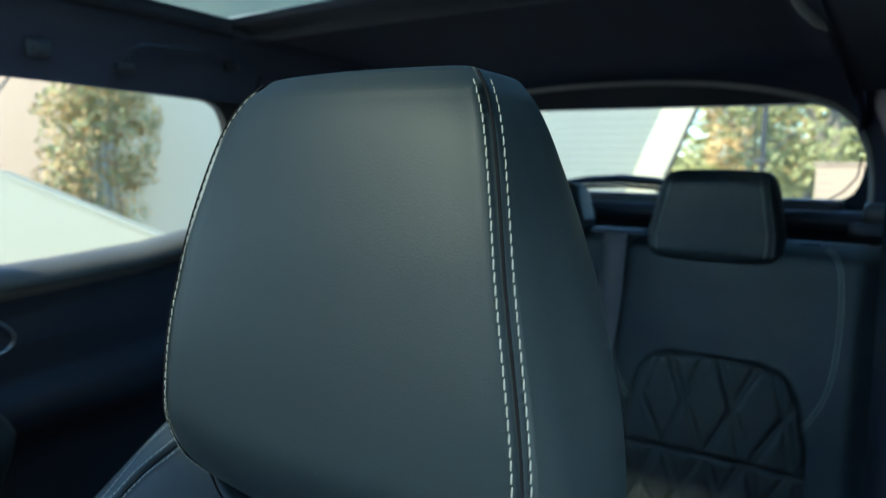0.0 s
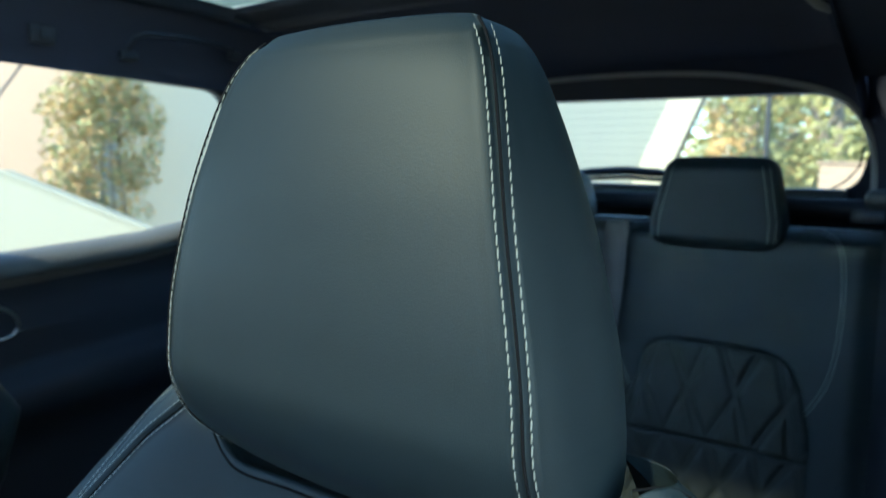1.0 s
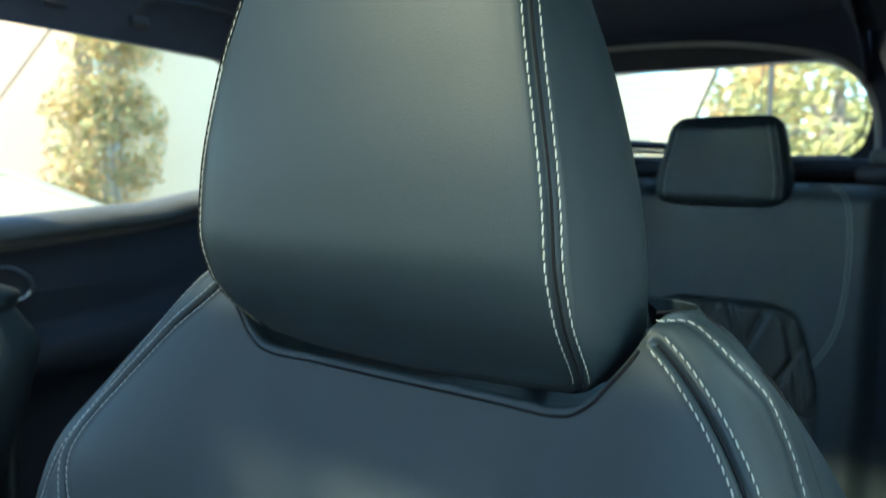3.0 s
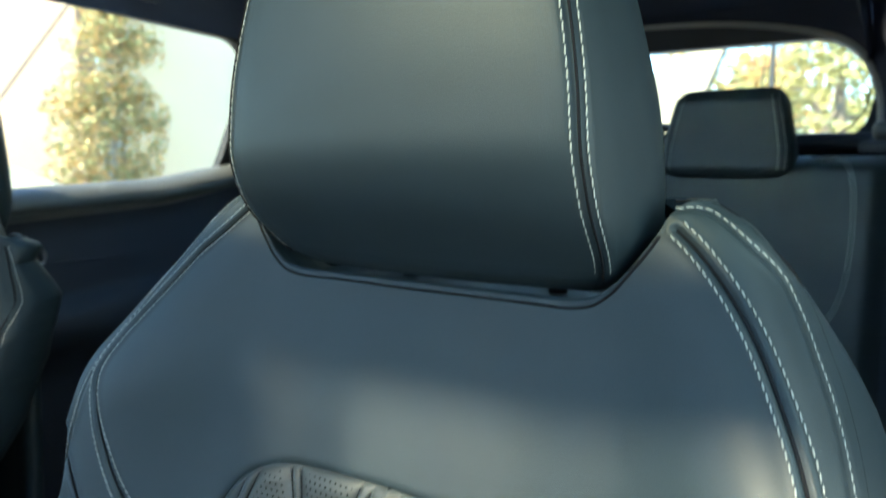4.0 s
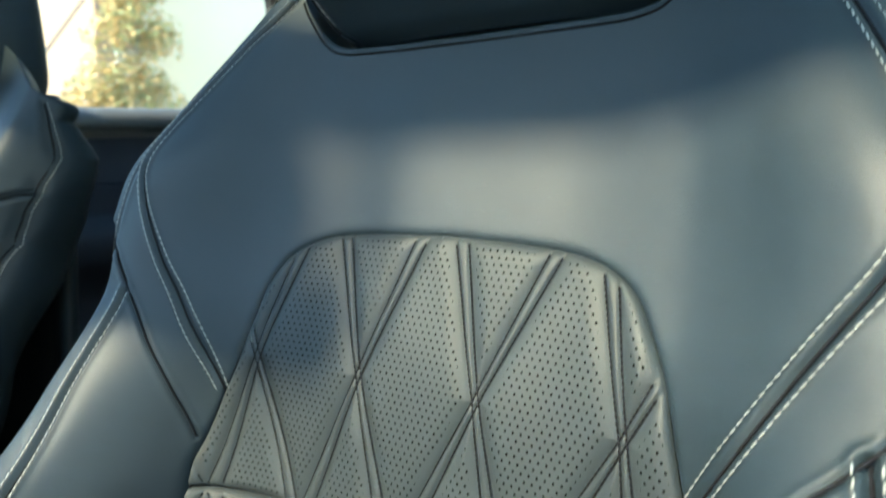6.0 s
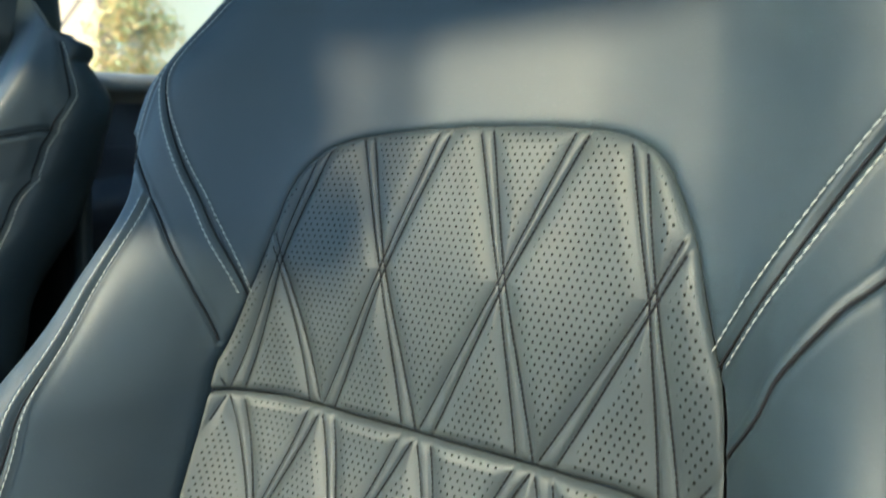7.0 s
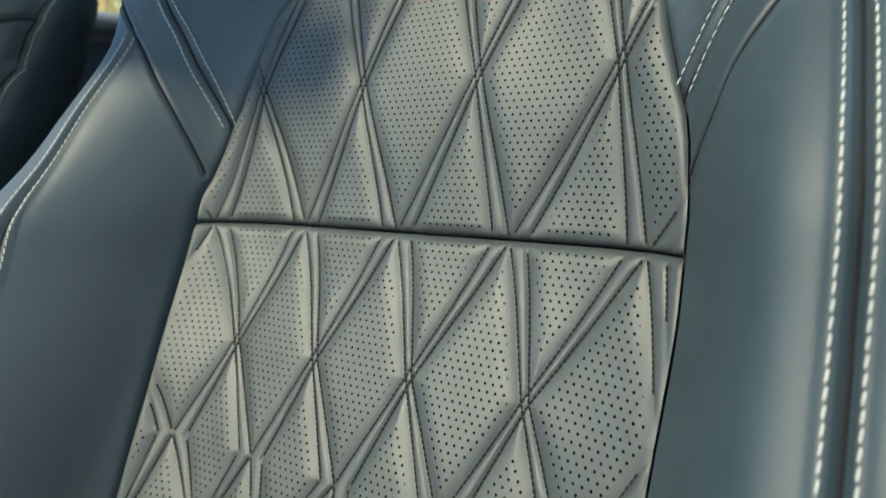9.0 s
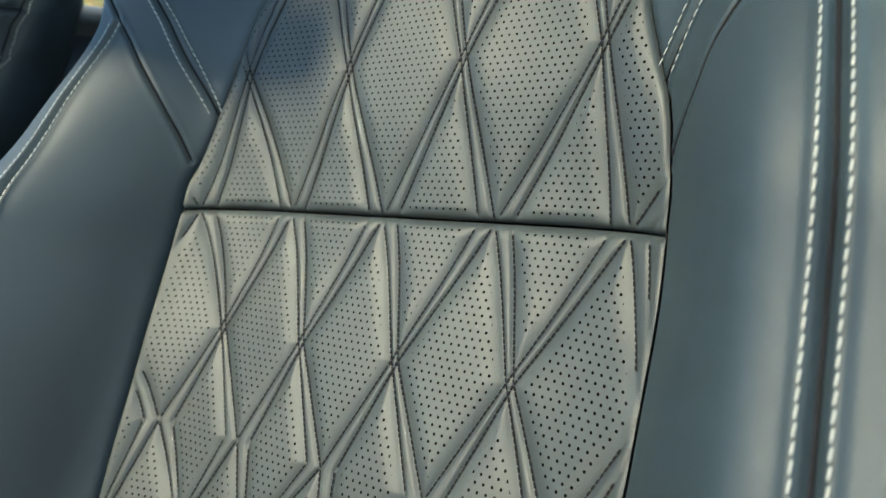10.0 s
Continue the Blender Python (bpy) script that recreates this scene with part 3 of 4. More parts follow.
def headrest(seat, c=(0.0, 0.0, 0.0), k=1.0):
    """The padded headrest: a front face with a double-stitched seam round it, and bulging sides."""
    zf = [1.138, 1.146, 1.16, 1.175, 1.19, 1.22, 1.25, 1.315, 1.355, 1.385, 1.402, 1.412]
    hw = table(zf, [0.110, 0.1175, 0.1222, 0.1237, 0.1235, 0.1220, 0.1195, 0.1080, 0.0990, 0.0903, 0.0815, 0.072], 1.138, 1.412, 0.010)
    yf = table(zf, [0.088, 0.074, 0.058, 0.043, 0.033, 0.0245, 0.0255, 0.034, 0.043, 0.052, 0.060, 0.068], 1.138, 1.412, 0.012)
    wb = table([1.138, 1.15, 1.174, 1.206, 1.245, 1.283, 1.32, 1.354, 1.38, 1.40, 1.412], [0.112, 0.129, 0.142, 0.1445, 0.141, 0.132, 0.1205, 0.107, 0.095, 0.083, 0.072], 1.138, 1.412, 0.014)
    yb = table([1.138, 1.16, 1.2, 1.35, 1.40, 1.412], [0.135, 0.155, 0.168, 0.168, 0.150, 0.135], 1.138, 1.412, 0.008)
    zz = np.linspace(1.138, 1.412, 150)

    def low(z):
        q = np.clip((1.33 - z) / 0.10, 0, 1)
        return 0.0022 * q * q * (3 - 2 * q)

    rings = []
    nf, ns = 70, 26
    for z in zz:
        w, y0, W, y1 = hw(z), yf(z), wb(z), yb(z)
        s = np.linspace(-1, 1, nf)
        bow = 0.010 * (1 - s**2)
        front = np.stack([s * w, y0 - bow + 0.0035 * (np.abs(s) ** 14), np.full(nf, z)], -1)
        t = np.linspace(0, 1, ns)[1:]
        # the side swells out to its widest part and turns to the back
        sx = np.interp(t, [0, 0.12, 0.28, 0.5, 0.7, 0.85, 1.0], [w, w + (W - w) * 0.42, w + (W - w) * 0.78, W, W * 0.93, W * 0.70, 0.0])
        sy = np.interp(t, [0, 0.12, 0.28, 0.5, 0.7, 0.85, 1.0], [y0 + 0.001, y0 + 0.2 * (0.10 - y0), y0 + 0.55 * (0.10 - y0), 0.104, 0.140, y1 - 0.004, y1])
        for _ in range(5):
            sx[1:-1], sy[1:-1] = np.convolve(sx, K3, "valid"), np.convolve(sy, K3, "valid")
        slim = np.interp(z, [1.13, 1.17, 1.21, 1.26, 1.31, 1.37, 1.41], [0.0, 0.000, 0.004, 0.006, 0.004, 0.004, 0.002]) * np.clip(t / 0.28, 0, 1)
        right = np.stack([sx * (1 - slim / W), sy, np.full(len(t), z)], -1)
        left = np.stack([sx, sy, np.full(len(t), z)], -1)[::-1][1:]
        left[:, 0] *= -1
        rings.append(np.vstack([front, right, left]) + [low(z), 0, 0])
    R = np.array(rings)
    # rounded top and bottom
    caps_t, caps_b = [], []
    for f, dz in ((0.97, 0.0014), (0.90, 0.0025), (0.75, 0.0033), (0.5, 0.0038), (0.02, 0.004)):
        r = R[-1].copy()
        mid = np.array([0, 0.105, 0])
        r[:, :2] = mid[:2] + (r[:, :2] - mid[:2]) * f
        r[:, 2] += dz
        caps_t.append(r)
        r = R[0].copy()
        r[:, :2] = mid[:2] + (r[:, :2] - mid[:2]) * f
        r[:, 2] -= dz * 0.6
        caps_b.append(r)
    R = np.concatenate([np.array(caps_b[::-1]), R, np.array(caps_t)], 0)
    seam = {}
    for side in (-1, 1):
        seam[side] = np.stack([side * hw(zz) + low(zz), yf(zz) + 0.002, zz], -1)
    g = np.zeros(R.shape[:2])
    kd = tree_of([tuple(p) for s in seam.values() for p in smooth_line(s[::6], 0.0012)])
    cen = np.array([0, 0.10, 1.28])
    for i in range(R.shape[0]):
        for j in range(R.shape[1]):
            d = kd.find(R[i, j])[2]
            if d < 0.012:
                g[i, j] = 0.0030 * math.exp(-((d / 0.0022) ** 2)) - 0.0012 * math.exp(-(((d - 0.005) / 0.0026) ** 2))
    out = R - cen
    out[..., 2] *= 0.15
    out /= np.linalg.norm(out, axis=-1, keepdims=True)
    R = R - out * g[..., None]
    off = np.array(c)
    hr = part("headrest", sheet("headrest", (R - [0, 0.1, 1.14]) * k + [0, 0.1, 1.14] + off, wrap=True), LEATHER, seat, "charcoal leather headrest with pale double stitching")
    for side in (-1, 1):
        zq = np.linspace(1.146, 1.411, 90)
        line = np.stack([side * (hw(zq) + 0.0008) + low(zq), yf(zq) + 0.0016, zq], -1)
        part("seam", tube("seam", (line - [0, 0.1, 1.14]) * k + [0, 0.1, 1.14] + off, 0.0008 * k, 6), DARK_THREAD, hr)
        for shift, ahead in ((-0.0030, 0.0), (0.0052, 1.0)):
            zq = np.linspace(1.150, 1.409, 120)
            x = hw(zq) + (shift if ahead == 0 else 0.0034)
            y = yf(zq) + (0.0012 - 0.0014 if ahead == 0 else 0.0048)
            p = np.stack([side * x + low(zq), y, zq], -1)
            n = np.stack([np.full(len(zq), side * (0.10 if ahead == 0 else 0.80)), np.full(len(zq), -0.98 if ahead == 0 else -0.6), np.zeros(len(zq))], -1)
            n /= np.linalg.norm(n, axis=1, keepdims=True)
            st = part("pale_stitching", stitches("pale_stitching", (p - [0, 0.1, 1.14]) * k + [0, 0.1, 1.14] + off + n * 0.0002, n, 0.0056 * k, 0.0042 * k, 0.00045 * k, skew=0.1 * side), WHITE_THREAD, hr)
            st["kind"] = "stuff"
    return hr


# ---- car shell: floor, headliner, pillars, doors, tailgate ----
CX = -0.42  # the car's middle line


def structure(name, data, material, label):
    return tagged(part(name, data, material, None), label, "car interior", kind="structure")


def slab(pts, axis, t):
    """A plate from a closed outline, t thick along axis ('x', 'y' or 'z')."""
    bm = bmesh.new()
    v = [bm.verts.new(p) for p in pts]
    f = bm.faces.new(v)
    ext = bmesh.ops.extrude_face_region(bm, geom=[f])
    d = {"x": (t, 0, 0), "y": (0, t, 0), "z": (0, 0, t)}[axis]
    bmesh.ops.translate(bm, verts=[g for g in ext["geom"] if isinstance(g, bmesh.types.BMVert)], vec=d)
    bmesh.ops.recalc_face_normals(bm, faces=bm.faces)
    return bm


def thick(P, d):
    """A closed shell from an open sheet of points, moved by d for its outer face."""
    P = np.asarray(P, float)
    Q = P + np.array(d)
    r, c = P.shape[:2]
    V = np.vstack([P.reshape(-1, 3), Q.reshape(-1, 3)])
    F, n = [], r * c
    for i in range(r - 1):
        for j in range(c - 1):
            a = i * c + j
            F += [(a, a + 1, a + c + 1, a + c), (n + a, n + a + c, n + a + c + 1, n + a + 1)]
    rim = [(i * c) for i in range(r)] + [(r - 1) * c + j for j in range(1, c)] + [i * c + c - 1 for i in range(r - 2, -1, -1)] + [j for j in range(c - 2, 0, -1)]
    for a, b in zip(rim, rim[1:] + rim[:1]):
        F.append((a, n + a, n + b, b))
    return pieces("shell", V, F)


structure("floor", rbox(-1.25, 0.42, -1.4, 2.1, 0.22, 0.30, 0.01), CARPET, "black carpeted car floor")


def roof_z(y):
    return np.interp(y, [-1.0, -0.6, 0.0, 0.75, 1.2, 1.45, 1.56], [1.58, 1.635, 1.655, 1.648, 1.632, 1.612, 1.597])


def roof_strip(xs, zs, ys):
    """A piece of headliner: xs and zs are its section, lowered or raised along ys."""
    return np.array([[(x, y, roof_z(y) + z) for x, z in zip(xs, zs)] for y in ys])


SL, SR, SF, SB = -0.965, 0.125, -0.53, 0.765  # the glass roof's opening
yy = np.linspace(-0.60, 1.62, 44)
edge_x = [-1.02, -1.018, -1.008, -0.995, -0.98, SL]
edge_z = [-0.150, -0.120, -0.080, -0.045, -0.020, -0.012]
structure("ceiling", thick(roof_strip(edge_x, edge_z, yy), (-0.01, 0, 0.03)), FABRIC, "black cloth headliner edge above the rear door")
structure("ceiling", thick(roof_strip([2 * CX - x for x in edge_x[::-1]], edge_z[::-1], yy), (0.01, 0, 0.03)), FABRIC, "black cloth headliner edge")
xs = np.linspace(SL, SR, 24)
bowed = list(-0.012 + 0.012 * (1 - ((xs - CX) / (SR - CX)) ** 2))
structure("ceiling", thick(roof_strip(xs, bowed, np.linspace(SB + 0.10, 1.56, 26)), (0, 0, 0.03)), FABRIC, "black cloth headliner behind the glass roof")
structure("ceiling", thick(roof_strip(xs, [-0.012] * len(xs), np.linspace(-0.60, SF, 14)), (0, 0, 0.03)), FABRIC, "black cloth headliner")

sunroof = thing("glass_roof", (CX, 0.1, 1.66), "large glass roof with black frame and blind rail, its split into two panes added", "sunroof")
# unseen cross bar and pane split, added to sun the headrest but not the bench
part("front_pane", rbox(SL - 0.04, SR + 0.04, SF - 0.03, -0.07, 1.676, 1.681, 0.002), ROOF_GLASS, sunroof, "front pane, tinted lightly to let sun reach the headrest")
part("cross_bar", rbox(SL - 0.01, SR + 0.01, -0.07, 0.03, 1.655, 1.685, 0.008), PLASTIC, sunroof)
part("rear_pane", rbox(SL - 0.04, SR + 0.04, 0.03, SB + 0.03, 1.676, 1.681, 0.002), REAR_ROOF_GLASS, sunroof, "rear pane, tinted darker to keep sun off the bench")
for x, s in ((SL, 1), (SR, -1)):
    part("side_rail", thick(roof_strip([x, x + s * 0.012, x + s * 0.014, x + s * 0.018, x + s * 0.020], [-0.012, -0.010, -0.002, 0.002, 0.014], np.linspace(SF, SB, 20)), (-s * 0.004, 0, 0.002)), PLASTIC, sunroof)
    part("blind_track", tube("blind_track", [(x + s * 0.006, y, roof_z(y) - 0.006) for y in np.linspace(SF, SB + 0.05, 12)], 0.004), SILL, sunroof)
part("frame_bead", tube("frame_bead", [(SL - 0.024, y, roof_z(y) - 0.022) for y in np.linspace(SF, SB + 0.02, 14)] + [(SL + 0.02, SB + 0.055, roof_z(SB) - 0.014)] + [(x, SB + 0.062, roof_z(SB) - 0.010 + 0.008 * (1 - ((x - CX) / (SR - CX)) ** 2)) for x in xs[2:-1]], 0.0028), PLASTIC, sunroof)
part("blind_housing", thick(np.array([[(x, y, roof_z(y) + z + 0.008 * (1 - ((x - CX) / (SR - CX)) ** 2)) for x in xs] for y, z in ((SB, 0.014), (SB, 0.006), (SB + 0.012, 0.0), (SB + 0.05, -0.006), (SB + 0.10, -0.014))]), (0, 0.004, 0.003)), PLASTIC, sunroof)

# ---- far rear door, seen from inside ----
door = thing("rear_door", (-1.13, 0.45, 0.35), "closed rear car door with black soft trim panel and clear window", "car door")


def door_x(z):
    return np.interp(z, [0.4, 1.0, 1.165, 1.30, 1.53], [-1.12, -1.13, -1.135, -1.10, -1.02])


def frame_ring(inner, outer, dx0, dx1):
    """A frame between two outlines in y and z that follows the door's lean."""
    V, F, n = [], [], len(inner)
    for dx in (dx0, dx1):
        for ring in (inner, outer):
            V += [(door_x(z) + dx, y, z) for y, z in ring]
    for i in range(n):
        j = (i + 1) % n
        F += [(i, j, n + j, n + i), (2 * n + i, 3 * n + i, 3 * n + j, 2 * n + j), (i, 2 * n + i, 2 * n + j, j), (n + i, n + j, 3 * n + j, 3 * n + i)]
    return pieces("frame", V, F, smooth=False)


def round_outline(pts, r, n=5):
    out = []
    m = len(pts)
    for i in range(m):
        p, a, b = Vector(pts[i]), Vector(pts[i - 1]), Vector(pts[(i + 1) % m])
        rr = r[i] if isinstance(r, (list, tuple)) else r
        u, w = (a - p).normalized() * rr, (b - p).normalized() * rr
        for k in range(n + 1):
            t = k / n
            out.append(tuple((p + u) * (1 - t) ** 2 + p * 2 * t * (1 - t) + (p + w) * t**2))
    return out


win = round_outline([(0.27, 1.150), (0.22, 1.512), (0.80, 1.500), (0.845, 1.42), (0.795, 1.19)], [0.02, 0.02, 0.05, 0.03, 0.02])
cen = Vector((0.52, 1.34))
big = [tuple(cen + (Vector(p) - cen) * 1.0 + (Vector(p) - cen).normalized() * 0.07) for p in win]
part("window_frame", frame_ring(win, big, 0.0, -0.016), RUBBER, door)
seal = [tuple(cen + (Vector(p) - cen) - (Vector(p) - cen).normalized() * 0.006) for p in win]
part("window_seal", frame_ring(seal, win, 0.004, -0.02), RUBBER, door)
part("window_pane", pieces("window_pane", [(door_x(z) + d, y, z) for d in (-0.022, -0.018) for y, z in win], [tuple(range(len(win))), tuple(range(2 * len(win) - 1, len(win) - 1, -1))], smooth=False), GLASS, door).visible_shadow = False
# the panel: a section swept along the door
ys = np.linspace(-0.25, 0.98, 40)


def belt(y):
    return np.interp(y, [-0.3, 0.3, 0.62, 0.98], [1.150, 1.158, 1.176, 1.235])


sec = [(-0.03, -0.002), (0.0, 0.006), (0.020, 0.006), (0.040, 0.0), (0.056, -0.012), (0.064, -0.026), (0.062, -0.036), (0.048, -0.042), (0.034, -0.047), (0.030, -0.058)]
# lighter than the panel below: the sill's bright line is partly in the colour
part("window_sill", sheet("window_sill", [[(-1.128 + a, y, belt(y) + b) for a, b in sec] for y in ys]), SILL, door, "soft black window sill, the light it catches put into a greyer colour")
sec2 = [(0.030, -0.058), (0.026, -0.075), (0.030, -0.10), (0.040, -0.135), (0.046, -0.17), (0.042, -0.20), (0.050, -0.215), (0.085, -0.235), (0.095, -0.26), (0.090, -0.30), (0.055, -0.32), (0.050, -0.40), (0.07, -0.60), (0.06, -0.80)]
wavy = [[(-1.128 + a + 0.004 * math.sin(3 * y + 8 * b), y, belt(y) + b * (1 - 0.22 * (y - 0.3) * (b > -0.28)) - (0.03 * max(0, y - 0.4) if b < -0.1 else 0)) for a, b in sec2] for y in ys]
part("trim_panel", sheet("trim_panel", wavy), PLASTIC, door, "black moulded door trim panel with armrest")
part("handle_ring", tube("handle_ring", [(-1.082 + 0.003 * math.sin(k), 0.315 + 0.045 * math.cos(k), 1.045 + 0.032 * math.sin(k) - 0.01 * math.cos(k)) for k in np.linspace(0, math.tau, 25)[:-1]], 0.0035, 8, True), CHROME, door, "chrome ring of the inner door handle")
part("trim_line", tube("trim_line", [(-1.086, y, belt(y) - 0.142 - 0.05 * (y - 0.4)) for y in np.linspace(0.35, 0.95, 14)], 0.002), PLASTIC, door)

# pillars of the far side
structure("pillar_trim", thick(np.array([[(door_x(z) + 0.03 + 0.012 * math.sin(math.pi * i / 6), y0 + 0.13 * i / 6 + (1.5 - z) * -0.05, z) for i in range(7)] for z in np.linspace(0.32, 1.54, 20) for y0 in (0.10,)]), (-0.06, 0, 0)), PLASTIC, "black trim of the pillar between the doors")
structure("pillar_trim", thick(np.array([[(door_x(z) + 0.012, 0.885 + 0.28 * i / 6 - (1.5 - z) * 0.06, z) for i in range(7)] for z in np.linspace(0.32, 1.56, 20)]), (-0.05, 0, 0)), FABRIC, "black trim of the rear pillar")
structure("wall_side", rbox(-1.30, -1.16, 0.9, 2.0, 0.3, 1.14, 0.02), PLASTIC, "black luggage side trim")

# coat hook and grab handle on the headliner
hook = thing("coat_hook", (-1.0, 0.395, 1.555), "small translucent coat hook lamp on the headliner", "coat hook")
part("hook_plate", rbox(-1.006, -0.993, 0.372, 0.414, 1.538, 1.570, 0.004), PLASTIC, hook)
part("hook", rbox(-0.996, -0.987, 0.385, 0.402, 1.545, 1.565, 0.004), PLASTIC, hook)
grab = thing("grab_handle", (-1.0, 0.65, 1.58), "black folding grab handle on the headliner", "grab handle")
part("grip", tube("grip", [(-0.995, 0.545, 1.545), (-0.978, 0.552, 1.572), (-0.970, 0.575, 1.582), (-0.970, 0.66, 1.588), (-0.972, 0.735, 1.587), (-0.980, 0.78, 1.582), (-0.998, 0.80, 1.572)], [0.004, 0.005, 0.006, 0.006, 0.006, 0.005, 0.004], 10), PLASTIC, grab)
part("grip_foot", rbox(-1.004, -0.985, 0.530, 0.565, 1.530, 1.548, 0.004), PLASTIC, grab)
part("grip_foot", rbox(-1.004, -0.985, 0.785, 0.815, 1.562, 1.582, 0.004), PLASTIC, grab)
grab2 = thing("grab_handle", (0.14, 0.85, 1.57), "folding grab handle on the near headliner edge, its lit look put into pale grey", "grab handle")
# grip paler than the far black one: the light on it is put into colour
part("grip", tube("grip", [(0.10, 0.80, 1.625), (0.108, 0.83, 1.606), (0.122, 0.87, 1.586), (0.138, 0.90, 1.572), (0.152, 0.92, 1.566)], [0.004, 0.006, 0.007, 0.007, 0.005], 10), GREYTRIM, grab2)
part("grip_foot", rbox(0.09, 0.115, 0.79, 0.815, 1.615, 1.635, 0.004), PLASTIC, grab2)

# near side wall of the car behind the seat, with its pillars
structure("pillar_trim", thick(np.array([[(0.235 + 0.02 * (1.55 - z) + 0.03 * i / 6, 1.05 + 0.30 * i / 6, z) for i in range(7)] for z in np.linspace(0.32, 1.56, 20)]), (0.06, 0, 0)), PLASTIC, "black trim of the rear pillar")
structure("wall_side", rbox(0.30, 0.42, 0.9, 2.0, 0.3, 1.30, 0.02), PLASTIC, "black luggage side trim")
structure("wall_side", rbox(0.33, 0.40, 0.12, 1.75, 0.3, 1.14, 0.02), FABRIC, "black inner side of the near rear door")
structure("wall_side", rbox(0.33, 0.40, 0.60, 1.75, 1.14, 1.60, 0.02), FABRIC, "black trim of the near rear pillar")
structure("wall_side", rbox(0.33, 0.40, 0.12, 0.60, 1.50, 1.60, 0.02), FABRIC, "black trim above the near rear window")
structure("pillar_trim", rbox(0.335, 0.395, 0.12, 0.22, 1.14, 1.50, 0.02), FABRIC, "black trim of the near door pillar")
# unseen window, its glass darkened so less light reaches the rear bench
structure("window_2", rbox(0.362, 0.367, 0.22, 0.60, 1.14, 1.50, 0.001, 1), DIMMING_GLASS, "unseen near rear side window, darkened to keep light off the rear bench")
structure("ceiling", rbox(0.175, 0.42, -0.60, 1.2, 1.50, 1.68, 0.02), FABRIC, "black cloth headliner edge above the near doors")

# ---- tailgate with its window ----
tail = thing("tailgate", (CX, 1.7, 0.6), "closed car tailgate with heated rear window and dark trim", "tailgate")
RW = round_outline([(-1.02, 1.285), (-0.94, 1.525), (0.11, 1.517), (0.205, 1.43), (0.18, 1.285)], [0.06, 0.06, 0.05, 0.05, 0.06], 6)


def tail_y(z):
    return 1.60 + (1.53 - z) * 0.28


def tail_ring(inner, grow_x, grow_z, d0, d1):
    V, F, n = [], [], len(inner)
    outer = [((p[0] - CX) * grow_x + CX, (p[1] - 1.40) * grow_z + 1.40) for p in inner]
    for d in (d0, d1):
        for ring in (inner, outer):
            V += [(x, tail_y(z) + d, z) for x, z in ring]
    for i in range(n):
        j = (i + 1) % n
        F += [(i, j, n + j, n + i), (2 * n + i, 3 * n + i, 3 * n + j, 2 * n + j), (i, 2 * n + i, 2 * n + j, j), (n + i, n + j, 3 * n + j, 3 * n + i)]
    return pieces("ring", V, F, smooth=False)


part("window_frame", tail_ring(RW, 1.14, 1.55, 0.0, 0.05), PLASTIC, tail)
part("rear_window", pieces("rear_window", [(x, tail_y(z) + d, z) for d in (0.03, 0.034) for x, z in RW], [tuple(range(len(RW))), tuple(range(2 * len(RW) - 1, len(RW) - 1, -1))], smooth=False), GLASS, tail).visible_shadow = False
for i in range(10):
    z = 1.31 + i * 0.0205
    part("heating_wire", rbox(-0.93, 0.13, tail_y(z) + 0.0285, tail_y(z) + 0.0295, z, z + 0.0005, 0.0001, 1), PLASTIC, tail)
wiper = part("wiper_arm", tube("wiper_arm", [(-0.62, 1.70, 1.305), (-0.50, 1.70, 1.322), (-0.40, 1.70, 1.328), (-0.30, 1.70, 1.322), (-0.24, 1.70, 1.306)], [0.008, 0.012, 0.013, 0.012, 0.008], 10), PLASTIC, tail)
part("wiper_blade", tube("wiper_blade", [(-0.58, 1.71, 1.298), (-0.40, 1.71, 1.308), (-0.22, 1.71, 1.298)], 0.006, 8), RUBBER, wiper)
part("lower_panel", thick(np.array([[(x, tail_y(z) + 0.01, z) for x in np.linspace(-1.15, 0.32, 12)] for z in np.linspace(0.5, 1.285, 12)]), (0, 0.06, 0)), PLASTIC, tail)
part("antenna_lead", tube("antenna_lead", [(0.12, tail_y(1.29) - 0.004, 1.287), (0.155, tail_y(1.315) - 0.008, 1.312), (0.18, tail_y(1.345) - 0.006, 1.345), (0.187, tail_y(1.40) - 0.004, 1.395)], 0.0022), RUBBER, tail)
# light trim round the opening, and the black lining that joins it to the headliner
half = [(0.0, 1.583), (0.15, 1.580), (0.28, 1.571), (0.38, 1.556), (0.45, 1.541), (0.51, 1.524), (0.555, 1.503), (0.59, 1.470), (0.614, 1.425), (0.628, 1.375), (0.634, 1.320), (0.635, 1.255)]
rim = [(-a, z) for a, z in half[:0:-1]] + half
rim = smooth_line([(CX + a, z) for a, z in rim], 0.012)
d = np.gradient(rim, axis=0)
d /= np.linalg.norm(d, axis=1, keepdims=True)
nx, nz = -d[:, 1], d[:, 0]  # outwards


def along_rim(section):
    return np.array([[(p[0] + a * u, 1.58 + b, p[1] + a * w) for a, b in section] for p, u, w in zip(rim, nx, nz)])


structure("trim", sheet("trim", along_rim([(-0.009, 0.05), (-0.008, 0.012), (-0.006, 0.003), (0.0, 0.0), (0.005, -0.003), (0.006, 0.004)])), GREYTRIM, "grey trim strip round the tailgate opening")
structure("ceiling", sheet("ceiling", along_rim([(0.004, 0.004), (0.008, -0.012), (0.022, -0.03), (0.045, -0.06), (0.075, -0.12), (0.11, -0.20)])), FABRIC, "black lining round the tailgate opening")

